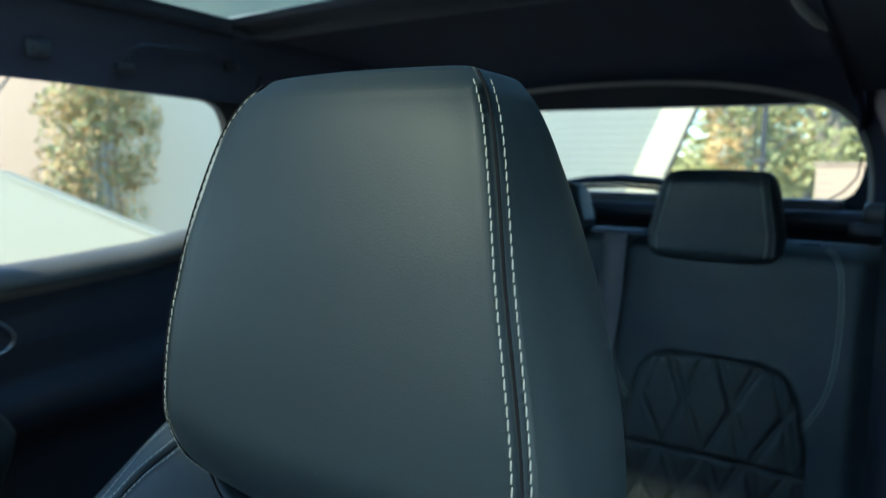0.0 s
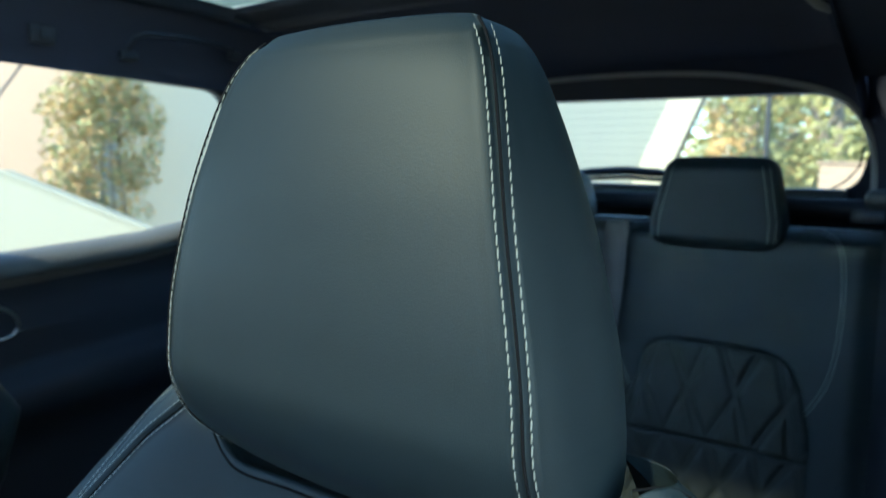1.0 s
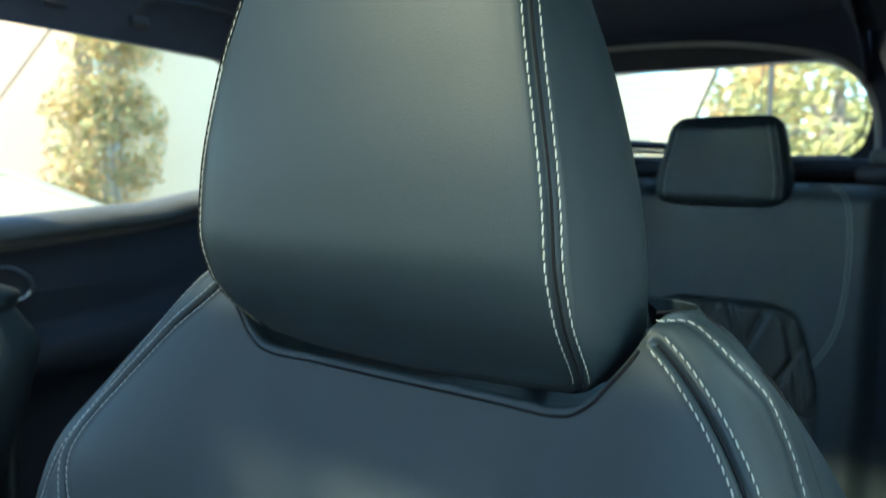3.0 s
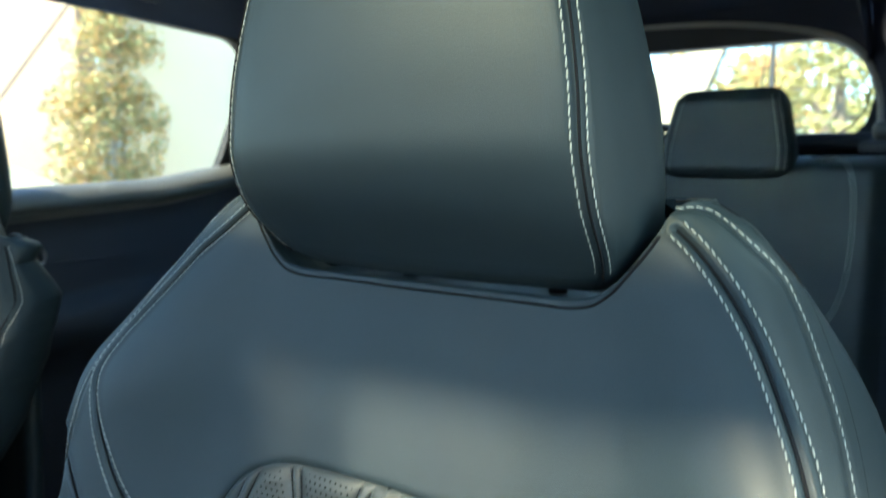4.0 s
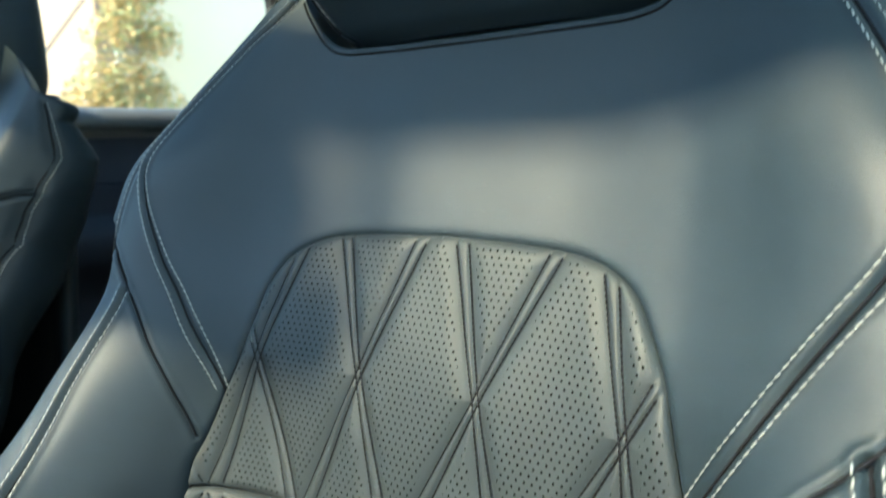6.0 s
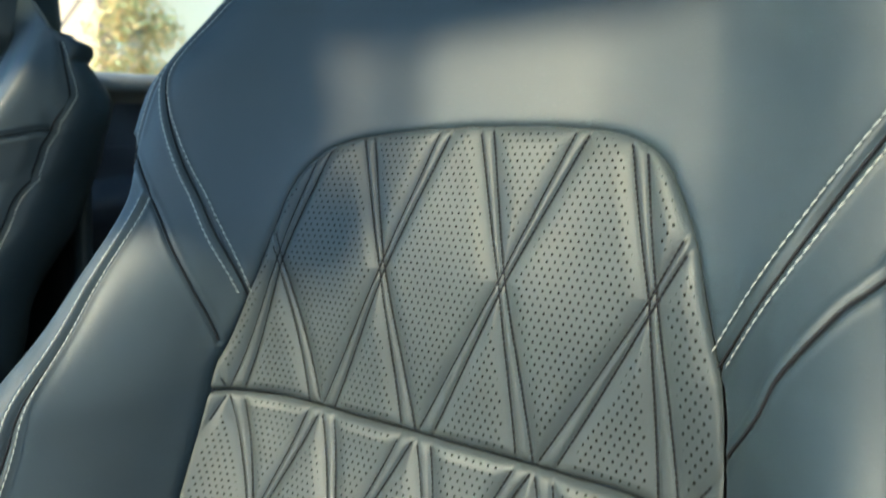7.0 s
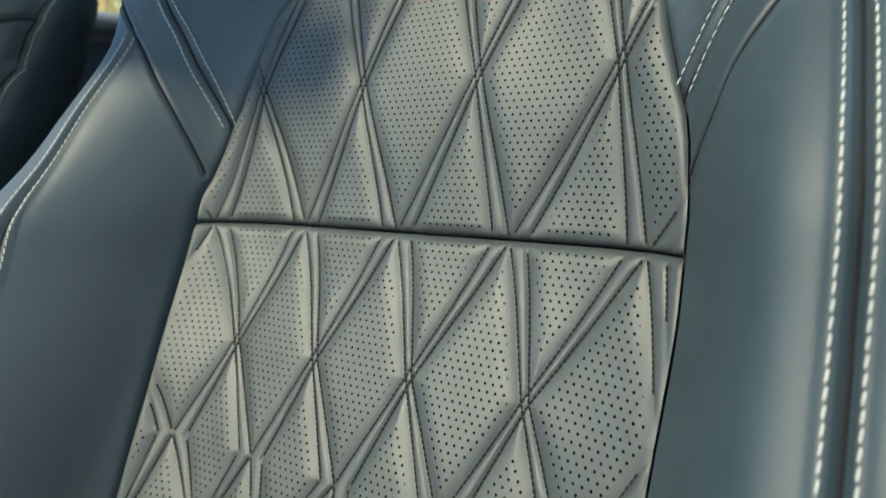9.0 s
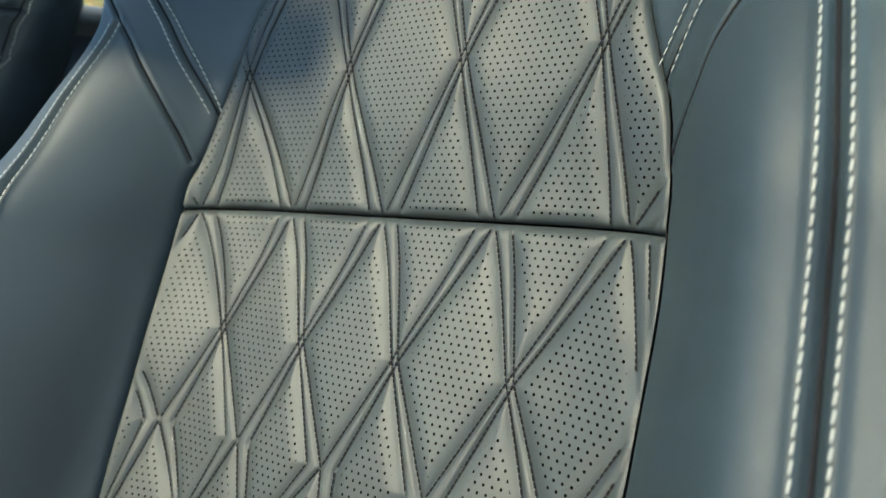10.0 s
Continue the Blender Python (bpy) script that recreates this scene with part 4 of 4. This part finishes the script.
# parcel shelf, luggage cover and ledges
shelf = thing("parcel_shelf", (CX, 1.45, 1.25), "black parcel shelf behind the rear seat", "parcel shelf")
part("shelf_board", rbox(-1.05, 0.22, 1.36, 1.66, 1.252, 1.268, 0.006), PLASTIC, shelf)
part("front_roll", tube("front_roll", [(-1.05, 1.345, 1.262), (0.215, 1.345, 1.262)], 0.018, 14), PLASTIC, shelf)
part("ledge", rbox(-1.05, 0.16, 1.58, 1.66, 1.262, 1.292, 0.01), SILL, shelf)
holder = thing("cover_holder", (0.23, 1.33, 1.25), "black luggage cover end holder with flat top", "luggage cover")
part("holder_body", rbox(0.185, 0.32, 1.29, 1.40, 1.232, 1.262, 0.008), PLASTIC, holder)
part("holder_cap", rbox(0.205, 0.32, 1.31, 1.39, 1.262, 1.300, 0.012), SILL, holder)


# ---- rear bench ----
BX, BY = -0.005, 1.085  # middle of the outer place, and its front face


def rear_y(x, z):
    x, z = np.asarray(x, float), np.asarray(z, float)
    a = np.abs(x)
    lean = np.interp(z, [0.5, 0.7, 0.9, 1.05, 1.2, 1.3], [-0.08, -0.045, -0.01, 0.012, 0.04, 0.06])
    return BY + lean - 0.028 * np.clip((a - 0.10) / 0.12, 0, 1) ** 2 + 0.02 * np.clip((a - 0.20) / 0.05, 0, 1) ** 2


def bench_back(parent, x0, x1, curved, name, label):
    xs, zs = np.linspace(x0, x1, 70), np.linspace(0.45, 1.222, 100)
    X, Z = np.meshgrid(xs, zs)
    Y = rear_y(X - BX, Z) if curved else BY + 0.01 + np.interp(Z, [0.45, 0.9, 1.3], [-0.08, 0.0, 0.06]) + 0.02 * ((X - (x0 + x1) / 2) / (x1 - x0) * 2) ** 8
    if curved:
        pw = panel_at(X - BX, np.clip(Z, 0.4, 1.0095)) * (Z < 1.0095)
        Y = Y + 0.012 * np.clip((pw - np.abs(X - BX)) / 0.006, 0, 1) * np.clip((1.0095 - Z) / 0.006, 0, 1)
    r = np.clip((Z - 1.195) / 0.027, 0, 1)
    Y = Y + 0.03 * (1 - np.sqrt(np.clip(1 - r**2, 0, 1)))
    P = np.stack([X, Y, Z], -1)
    rows = list(P) + [P[-1] + [0, d, h] for d, h in ((0.02, 0.006), (0.05, 0.009), (0.09, 0.004), (0.11, -0.03), (0.12, -0.5))]
    return part(name, sheet(name, rows), LEATHER, parent, label)


bench = thing("rear_bench", (-0.4, 1.2, 0.30), "charcoal leather rear bench with quilted inserts", "car seat")
near_back = bench_back(bench, -0.195, 0.30, True, "backrest", "charcoal leather rear backrest with quilted insert")
bench_back(bench, -0.60, -0.205, False, "backrest", "charcoal leather middle backrest")
bench_back(bench, -1.10, -0.61, False, "backrest", "charcoal leather rear backrest")
part("seat_cushion", rbox(-1.10, 0.30, 0.56, 1.14, 0.42, 0.60, 0.05, 4), LEATHER, bench)
part("bench_frame", rbox(-1.05, 0.25, 0.60, 1.20, 0.30, 0.43, 0.02), PLASTIC, bench)


def rear_surface(x, z):
    return rear_y(x, z)


part("upper_insert", quilt("upper_insert", SEAM_Z + 0.0005, 1.0094, 90, 120, rear_surface, dx=BX, pillow=0.007), PIERCED, bench, "quilted leather insert")
part("lower_insert", quilt("lower_insert", 0.60, SEAM_Z - 0.0005, 90, 110, rear_surface, dx=BX, pillow=0.007), PIERCED, bench, "quilted leather insert")
yk = smooth_line([(0.165, 1.226), (0.182, 1.215), (0.193, 1.18), (0.198, 1.11), (0.195, 1.03), (0.185, 0.975), (0.165, 0.93), (0.148, 0.905)])
for side in (-1, 1):
    for o in (-0.003, 0.003):
        ln = smooth_line(beside(yk[::12], o), 0.002)
        x, z = side * ln[:, 0], ln[:, 1]
        p = np.stack([x + BX, rear_y(x, z) - 0.0006, z], -1)
        n = np.tile(np.array([0, -1.0, 0.2]), (len(p), 1))
        part("pale_stitching", stitches("pale_stitching", p, n, 0.0066, 0.0042, 0.0006), GREYTRIM, near_back)["kind"] = "stuff"


def rear_headrest(x, w, z0, z1, y):
    """A low rear headrest that narrows towards its top."""
    h = z1 - z0
    rings = []
    for t in np.linspace(0, 1, 26):
        z = z0 + h * t
        hw = w * np.interp(t, [0, 0.08, 0.3, 0.8, 0.95, 1], [0.93, 1.0, 1.0, 0.87, 0.82, 0.76])
        d = 0.058 * np.interp(t, [0, 0.06, 0.9, 1], [0.85, 1, 0.9, 0.6])
        yo = y + 0.075 + 0.012 * t
        ring = []
        for k in range(56):
            a = math.tau * k / 56
            cx, cy = math.cos(a), math.sin(a)
            ring.append((x + hw * math.copysign(abs(cx) ** 0.32, cx), yo + d * math.copysign(abs(cy) ** 0.42, cy), z))
        rings.append(ring)
    R = np.array(rings)
    top, bot = [], []
    for f, dz in ((0.95, 0.004), (0.85, 0.007), (0.5, 0.009), (0.02, 0.010)):
        for store, src, sg in ((top, R[-1], 1), (bot, R[0], -1)):
            r = src.copy()
            m = r.mean(0)
            r[:, :2] = m[:2] + (r[:, :2] - m[:2]) * f
            r[:, 2] += sg * dz
            store.append(r)
    R = np.concatenate([np.array(bot[::-1]), R, np.array(top)], 0)
    hr = part("headrest", sheet("headrest", R, wrap=True), LEATHER, bench, "charcoal leather rear headrest")
    for s in (1, -1):
        for o in (0.0, 0.012):
            zq = np.linspace(z0 + 0.008, z1 - 0.004, 60)
            t = (zq - z0) / h
            hw = w * np.interp(t, [0, 0.08, 0.3, 0.8, 0.95, 1], [0.93, 1.0, 1.0, 0.87, 0.82, 0.76])
            d = 0.058 * np.interp(t, [0, 0.06, 0.9, 1], [0.85, 1, 0.9, 0.6])
            p = np.stack([x + s * (hw * 0.90 - o), y + 0.075 + 0.012 * t - d * 0.995 + (0.0015 if o == 0 else 0.0), zq], -1)
            n = np.tile(np.array([0, -1.0, 0.0]), (len(p), 1))
            part("pale_stitching", stitches("pale_stitching", p, n, 0.006, 0.0040, 0.0006), GREYTRIM, hr)["kind"] = "stuff"
    for px in (-0.05, 0.05):
        part("headrest_post", tube("headrest_post", [(x + px, y + 0.075, z0 - 0.03), (x + px, y + 0.08, z0 + 0.02)], 0.006), CHROME, hr)
    return hr


rear_headrest(-0.030, 0.122, 1.196, 1.352, 1.085)
rear_headrest(-0.40, 0.112, 1.225, 1.320, 1.085)
rear_headrest(-0.80, 0.122, 1.196, 1.352, 1.085)

belt_thing = thing("seat_belt", (-0.20, 1.10, 1.24), "dark grey webbing belt of the middle rear seat", "seat belt")
bw = [(-0.215, 1.135, 1.236), (-0.207, 1.10, 1.232), (-0.205, 1.085, 1.20), (-0.205, 1.070, 1.10), (-0.212, 1.055, 1.00), (-0.225, 1.040, 0.90), (-0.26, 1.00, 0.75), (-0.30, 0.98, 0.62)]
part("webbing", thick(np.array([[(x - 0.024, y, z), (x, y - 0.001, z), (x + 0.024, y, z)] for x, y, z in smooth_line(bw, 0.02)]), (0, 0.002, 0.001)), WEBBING, belt_thing)
part("belt_guide", rbox(-0.262, -0.155, 1.100, 1.150, 1.232, 1.239, 0.003), PLASTIC, belt_thing, "black plastic belt guide")
for x0, x1 in ((0.115, 0.15), (0.155, 0.225), (0.235, 0.29)):
    lk = thing("seat_latch", ((x0 + x1) / 2, 1.19, 1.23), "small black seatback release latch piece", "latch", "seatback latches")
    part("latch_cap", rbox(x0, x1, 1.17, 1.21, 1.222, 1.231, 0.003), PLASTIC, lk)
    part("latch_base", rbox(x0 - 0.004, x1 + 0.004, 1.165, 1.215, 1.212, 1.224, 0.003), PLASTIC, lk)

# ---- front seats ----
driver = front_seat("charcoal leather driver's seat with quilted perforated insert, pale stitching")
passenger = front_seat("charcoal leather passenger car seat beside the driver's seat", 0.5, True)
passenger.matrix_world = pose(-0.805, -0.062, 0.27)

# ---- windscreen side of the cabin, behind the camera ----
structure("bonnet", thick(np.array([[(x, y, z - 0.10 * abs((x + 0.42) / 0.85) ** 3) for x in np.linspace(-1.25, 0.41, 14)] for y, z in ((-1.36, 1.0), (-1.6, 0.99), (-2.0, 0.94), (-2.4, 0.84), (-2.6, 0.70), (-2.65, 0.30))]), (0, 0, -0.03)), PAINT, "car bonnet in dark paint")
structure("dashboard", rbox(-1.2, 0.40, -1.35, -0.95, 0.35, 0.98, 0.05, 3), PLASTIC, "black dashboard")
structure("pillar_trim", tube("pillar_trim", [(0.46, -1.30, 0.95), (0.37, -0.90, 1.32), (0.28, -0.60, 1.58)], 0.035), PLASTIC, "black windscreen pillar")
structure("pillar_trim", tube("pillar_trim", [(-1.30, -1.30, 0.95), (-1.20, -0.90, 1.32), (-1.06, -0.60, 1.56)], 0.035), PLASTIC, "black windscreen pillar")
structure("wall_side", rbox(-1.22, -1.13, -1.3, 0.15, 0.3, 0.98, 0.02), PLASTIC, "black front passenger door panel")
# unseen mirror and block above it, added to shade the seat's upper left
mirror = thing("rear_view_mirror", (-0.395, -0.62, 1.47), "unseen black rear-view mirror, added to cast the shadow on the seat's left", "car mirror")
def askew(bm):
    """Turned a little about its driver's end, so that its shadow reaches lower on the left bolster."""
    bmesh.ops.rotate(bm, cent=(-0.2735, -0.63, 1.47), matrix=Matrix.Rotation(radians(-8), 3, "Y"), verts=bm.verts)
    return bm


part("mirror_shell", askew(rbox(-0.515, -0.2735, -0.65, -0.61, 1.435, 1.505, 0.02, 3)), PLASTIC, mirror)
part("mirror_stem", tube("mirror_stem", [(-0.395, -0.63, 1.49), (-0.395, -0.62, 1.55), (-0.395, -0.57, 1.60)], 0.012), PLASTIC, mirror)
part("sun_blocker", rbox(-0.525, -0.345, -0.72, -0.585, 1.50, 1.64, 0.02, 3), PLASTIC, mirror)
# unseen plate, added to give the half-lit band left of the sun patch
part("half_shade_plate", thick(np.array([[(x, y, 1.62 + (y + 0.60)) for x in np.linspace(-0.3449, -0.2575, 4)] for y in (-0.609, -0.64, -0.67, -0.70)]), (0, -0.001, 0.001)), HALF_SHADE, mirror, "unseen half-clear plate beside the mirror, added to dim the sun on the yoke")
part("mirror_glass", askew(rbox(-0.505, -0.2835, -0.613, -0.608, 1.445, 1.495, 0.002)), CHROME, mirror)
# unseen strip, added to block sun so the patch starts lower on the yoke
structure("trim", thick(np.array([[(x, y, z) for x in np.linspace(-1.06, 0.30, 8)] for y, z in ((-0.592, 1.619), (-0.599, 1.615), (-0.6075, 1.6095))]), (0, 0.002, -0.004)), PLASTIC, "unseen black strip along the windscreen's top, added to lower the sun patch's edge")
structure("window_1", thick(np.array([[(x, y, z) for x in np.linspace(-1.2, 0.36, 14)] for y, z in ((-1.30, 0.98), (-1.05, 1.20), (-0.80, 1.43), (-0.60, 1.63))]), (0, -0.004, 0.004)), GLASS, "clear car windscreen").visible_shadow = False


# ---- outside ----
GROUND = grained("grey concrete paving", (0.27, 0.265, 0.25), 0.9, grain=40, bump=0.4, depth=0.004, vary=0.15, blot=0.6, spec=0.2)
WALLW = grained("white render wall", (0.82, 0.82, 0.78), 0.9, grain=60, bump=0.4, depth=0.003, vary=0.05, blot=0.8, spec=0.2)
PALE = grained("pale bluish render wall", (0.47, 0.465, 0.38), 0.9, grain=60, bump=0.4, depth=0.003, vary=0.05, blot=0.8, spec=0.2)
CREAM = grained("cream render wall", (0.49, 0.465, 0.35), 0.9, grain=60, bump=0.4, depth=0.003, vary=0.05, blot=0.8, spec=0.2)
WALLP = grained("peach render wall", (0.44, 0.33, 0.24), 0.9, grain=60, bump=0.4, depth=0.003, vary=0.08, blot=0.8, spec=0.2)
LEAF = grained("leaf", (0.44, 0.42, 0.18), 0.6, grain=80, bump=0.1, depth=0.001, vary=0.3, blot=5.0)
LEAF2 = grained("yellowed leaf", (0.66, 0.46, 0.20), 0.6, grain=80, bump=0.1, depth=0.001, vary=0.3, blot=5.0)
BARK = grained("bark", (0.30, 0.25, 0.19), 0.9, grain=40, bump=0.6, depth=0.01)
STEEL = grained("dark painted steel", (0.05, 0.05, 0.05), 0.5, grain=80, bump=0.1, depth=0.001)


def leaves(name, blobs, count, size, seed):
    """Many small leaf blades scattered through soft blobs (centre, radii)."""
    rng = np.random.default_rng(seed)
    V, F = [], []
    for k in range(count):
        c, r = blobs[k % len(blobs)]
        d = rng.normal(size=3)
        d /= np.linalg.norm(d)
        p = np.array(c) + d * np.array(r) * rng.uniform(0.35, 1.05) ** 0.6
        a = rng.normal(size=3)
        a /= np.linalg.norm(a)
        b = np.cross(a, rng.normal(size=3))
        b /= np.linalg.norm(b)
        n = np.cross(a, b)
        s = size * rng.uniform(0.6, 1.4)
        base = len(V)
        V += [p - a * s, p - b * s * 0.45 + n * s * 0.12, p + a * s, p + b * s * 0.45 + n * s * 0.12]
        F += [(base, base + 1, base + 2), (base, base + 2, base + 3)]
    return pieces(name, V, F, smooth=False)


tagged(part("ground", rbox(-400, 400, -400, 400, -0.3, 0.0, 0.05, 1), GROUND, None), "grey concrete paving round the car", "ground", kind="structure")


def tree(name, base, height, blobs, count, size, seed, mat, label):
    t = thing(name, base, label, "tree")
    x, y, z = base
    part("trunk", tube("trunk", [(x, y, z), (x + 0.05, y, z + height * 0.4), (x - 0.03, y + 0.05, z + height * 0.75), (x, y, z + height)], [0.12, 0.09, 0.06, 0.02], 10), BARK, t)
    crown = part("crown", leaves("crown", blobs, count, size, seed), mat, t)
    rng = np.random.default_rng(seed + 1)
    for c, r in blobs[:8]:
        part("limb", tube("limb", [(x, y, z + height * rng.uniform(0.3, 0.6)), tuple((np.array(c) + np.array((x, y, z + height * 0.6))) / 2), tuple(c)], [0.05, 0.03, 0.008], 7), BARK, t)
    return crown


# unseen wall before the car, added to keep low skylight out of the windscreen
front = thing("sky_block_wall", (-2, -7.1, 0), "unseen plain rendered wall before the car, added to block the low sky", "wall")
part("wall_body", rbox(-14, 9, -7.4, -7.1, 0, 2.5, 0.02), WALLP, front)
part("wall_cap", rbox(-14.1, 9.1, -7.45, -7.05, 2.5, 2.6, 0.02), STEEL, front)

# unseen white wall, added as a reflector for the seat's right-facing sides
side = thing("bounce_wall", (3.5, 1, 0), "unseen plain white wall on the driver's side, added to bounce sunlight into the car", "wall")
sv = [(1.15 + 0.6 * a + 0.16 * b, 1.9 - 0.8 * a + 0.12 * b, z) for z in (0, 3.6) for a, b in ((0, 0), (7.5, 0), (7.5, 1), (0, 1))]
part("wall_body", pieces("wall_body", sv, [(0, 1, 2, 3), (7, 6, 5, 4), (0, 4, 5, 1), (1, 5, 6, 2), (2, 6, 7, 3), (3, 7, 4, 0)], smooth=False), WALLW, side)

# house to the side: white and peach walls, a climbing shrub, a sloped white garden wall
house = thing("side_house", (-9.6, 6, 0), "sunlit white rendered house wall with peach rendered part", "house")
hv = [(-9.6 + 0.6 * a - 0.25 * b, 5.3 + 0.8 * a + 0.2 * b, z) for z in (0, 6.5) for a, b in ((0, 0), (4.8, 0), (4.8, 1), (0, 1))]
part("white_wall", pieces("white_wall", hv, [(0, 1, 2, 3), (7, 6, 5, 4), (0, 4, 5, 1), (1, 5, 6, 2), (2, 6, 7, 3), (3, 7, 4, 0)], smooth=False), PALE, house)
part("peach_wall", rbox(-22, -9.58, 5.0, 5.28, 0, 6.0, 0.02), WALLP, house)
part("roof_eave", rbox(-22, -9.4, 4.9, 5.4, 6.0, 6.2, 0.02), STEEL, house)
gwall = thing("garden_wall", (-7.9, 3, 0), "white rendered garden wall with sloping top", "wall")


def on_garden(s, z, o):
    """Along the garden wall, which runs askew to the car."""
    return (-6.69 - 0.80 * s + 0.6 * o, 4.48 - 0.60 * s - 0.8 * o, z)


def garden_slab(outline, o0, o1):
    n = len(outline)
    V = [on_garden(s, z, o) for o in (o0, o1) for s, z in outline]
    return pieces("slab", V, [tuple(range(n)), tuple(range(2 * n - 1, n - 1, -1))] + [(i, n + i, n + (i + 1) % n, (i + 1) % n) for i in range(n)], smooth=False)


part("wall_body", garden_slab([(-1.2, 0), (0.0, 0.40), (1.85, 1.16), (9.0, 1.5), (9.0, 0)], 0, -0.18), CREAM, gwall)
part("coping", garden_slab([(-0.02, 0.405), (1.85, 1.165), (9.0, 1.505), (9.0, 1.545), (1.84, 1.205), (-0.04, 0.44)], 0.02, -0.20), CREAM, gwall)
cable = thing("cable", (-7.2, 3.2, 0), "thin dark sagging overhead cable on the house side", "cable")
part("cable_line", tube("cable_line", [(-7.4, -1.0, -0.1 + 0.1), (-7.1, 2.2, 1.05), (-7.0, 2.85, 1.88), (-7.0, 3.5, 2.80), (-7.2, 4.9, 4.85), (-9.5, 6.0, 6.5)], 0.012, 6), STEEL, cable)

bl = []
rng = np.random.default_rng(5)
for k in range(90):
    z = rng.uniform(0.3, 4.2)
    w = np.interp(z, [0.4, 1.2, 2.4, 3.2, 4.2], [0.45, 0.66, 0.58, 0.40, 0.2])
    bl.append(((-8.6 + rng.uniform(-0.2, 0.2), 4.85 + np.interp(z, [0.4, 2.4, 4.2], [-0.05, 0.05, 0.25]) + rng.uniform(-w, w), z), (0.24, 0.26, 0.28)))
shrub = thing("climbing_shrub", (-8.6, 4.9, 0), "tall sunlit climbing shrub with green and yellowed leaves", "shrub")
for i in range(4):
    part("stem", tube("stem", [(-8.6 + 0.05 * i, 4.6 + 0.15 * i, 0), (-8.65, 4.7 + 0.12 * i, 1.4), (-8.6, 4.9 + 0.06 * i, 2.8), (-8.6, 5.0, 4.0)], [0.014, 0.012, 0.009, 0.004], 7), BARK, shrub)
part("green_leaves", leaves("green_leaves", bl, 5200, 0.044, 11), LEAF, shrub)["kind"] = "stuff"
part("yellow_leaves", leaves("yellow_leaves", bl[::-1], 5200, 0.044, 12), LEAF2, shrub)["kind"] = "stuff"

# behind the car: a white gable wall, a pole, trees and a low pink wall
gable = thing("gable_house", (-5, 12, 0), "white rendered building with slanted edge and dark verge", "house")
W0, WD = Vector((-4.22, 12.2, 0)), Vector((-0.80, -0.60, 0))  # the long wall turns partly away from the sun


def on_wall(s, z, off=0.0):
    p = W0 + WD * s
    return (p.x + 0.41 * z - 0.3 * off, p.y - 0.05 * off, z)


wv = [on_wall(s, z, o) for o in (0, 1) for s, z in ((0, 0), (0, 2.9), (5.5, 2.9), (5.5, 0))]
part("shaded_wall", pieces("shaded_wall", wv, [(0, 1, 2, 3), (7, 6, 5, 4), (0, 4, 5, 1), (1, 5, 6, 2), (2, 6, 7, 3), (3, 7, 4, 0)], smooth=False), PALE, gable)
part("lit_buttress", slab([(-4.20, 12.18, 0), (-3.54, 12.0, 0), (-1.90, 12.0, 4.1), (-2.54, 12.18, 4.1)], "y", 0.16), CREAM, gable)
part("verge", tube("verge", [(-3.53, 11.98, 0.0), (-3.03, 11.98, 1.25), (-2.57, 11.98, 2.39), (-1.88, 11.98, 4.1)], 0.035, 8), STEEL, gable)
post = thing("pole", (-1.5, 11.8, 0), "dark steel pole with clamp and cable", "pole")
part("mast", tube("mast", [(-1.48, 11.8, 0), (-1.49, 11.8, 6.0)], 0.045, 10), STEEL, post)
part("clamp", rbox(-1.60, -1.40, 11.72, 11.88, 1.42, 1.50, 0.01), STEEL, post)
part("lead", tube("lead", [(-1.60, 11.8, 1.46), (-1.63, 11.8, 2.4), (-1.58, 11.8, 3.6), (-1.49, 11.8, 5.0)], 0.014, 6), STEEL, post)
low = thing("low_wall", (0, 12, 0), "low pink rendered boundary wall", "wall")
part("wall_body", rbox(-0.72, 6.0, 12.0, 12.25, 0, 1.40, 0.02), WALLP, low)
part("wall_cap", rbox(-0.76, 6.0, 11.97, 12.28, 1.40, 1.45, 0.01), WALLP, low)
for n, (bx, by, sc, sd, mm) in enumerate(((-2.6, 17, 0.9, 21, LEAF2), (-0.7, 15, 1.0, 22, LEAF), (1.6, 16, 1.1, 23, LEAF), (-1.6, 21, 1.4, 24, LEAF), (4.5, 20, 1.5, 25, LEAF))):
    r = np.random.default_rng(sd)
    blobs = [((bx + r.normal() * 0.9 * sc, by + r.normal() * 0.8 * sc, 1.1 + r.uniform(0, 3.6) * sc), (0.55 * sc, 0.55 * sc, 0.42 * sc)) for _ in range(26)]
    tree("garden_tree", (bx, by, 0), 4.4 * sc, blobs, 3600, 0.085 * sc, sd, mm, "leafy garden tree with uneven sunlit green crown")
hedge = [((x, 26 + 0.6 * math.sin(x * 3), 1.0 + 0.5 * math.sin(x * 1.7)), (1.3, 0.9, 1.1)) for x in np.arange(-16, 30, 1.4)]
hedge += [((x, 26.8 + 0.6 * math.sin(x * 2), 2.9 + 0.7 * math.sin(x * 1.1)), (1.3, 0.9, 1.2)) for x in np.arange(-6, 12, 1.1)]
hd = thing("far_hedge", (5, 26, 0), "far dense green hedge along the plot", "hedge", kind="stuff")
part("foliage", leaves("foliage", hedge, 14000, 0.17, 31), LEAF, hd)
part("core", slab([(-18, 26, 0), (32, 26, 0), (32, 26, 1.7), (-18, 26, 1.7)], "y", 0.5), LEAF, hd)
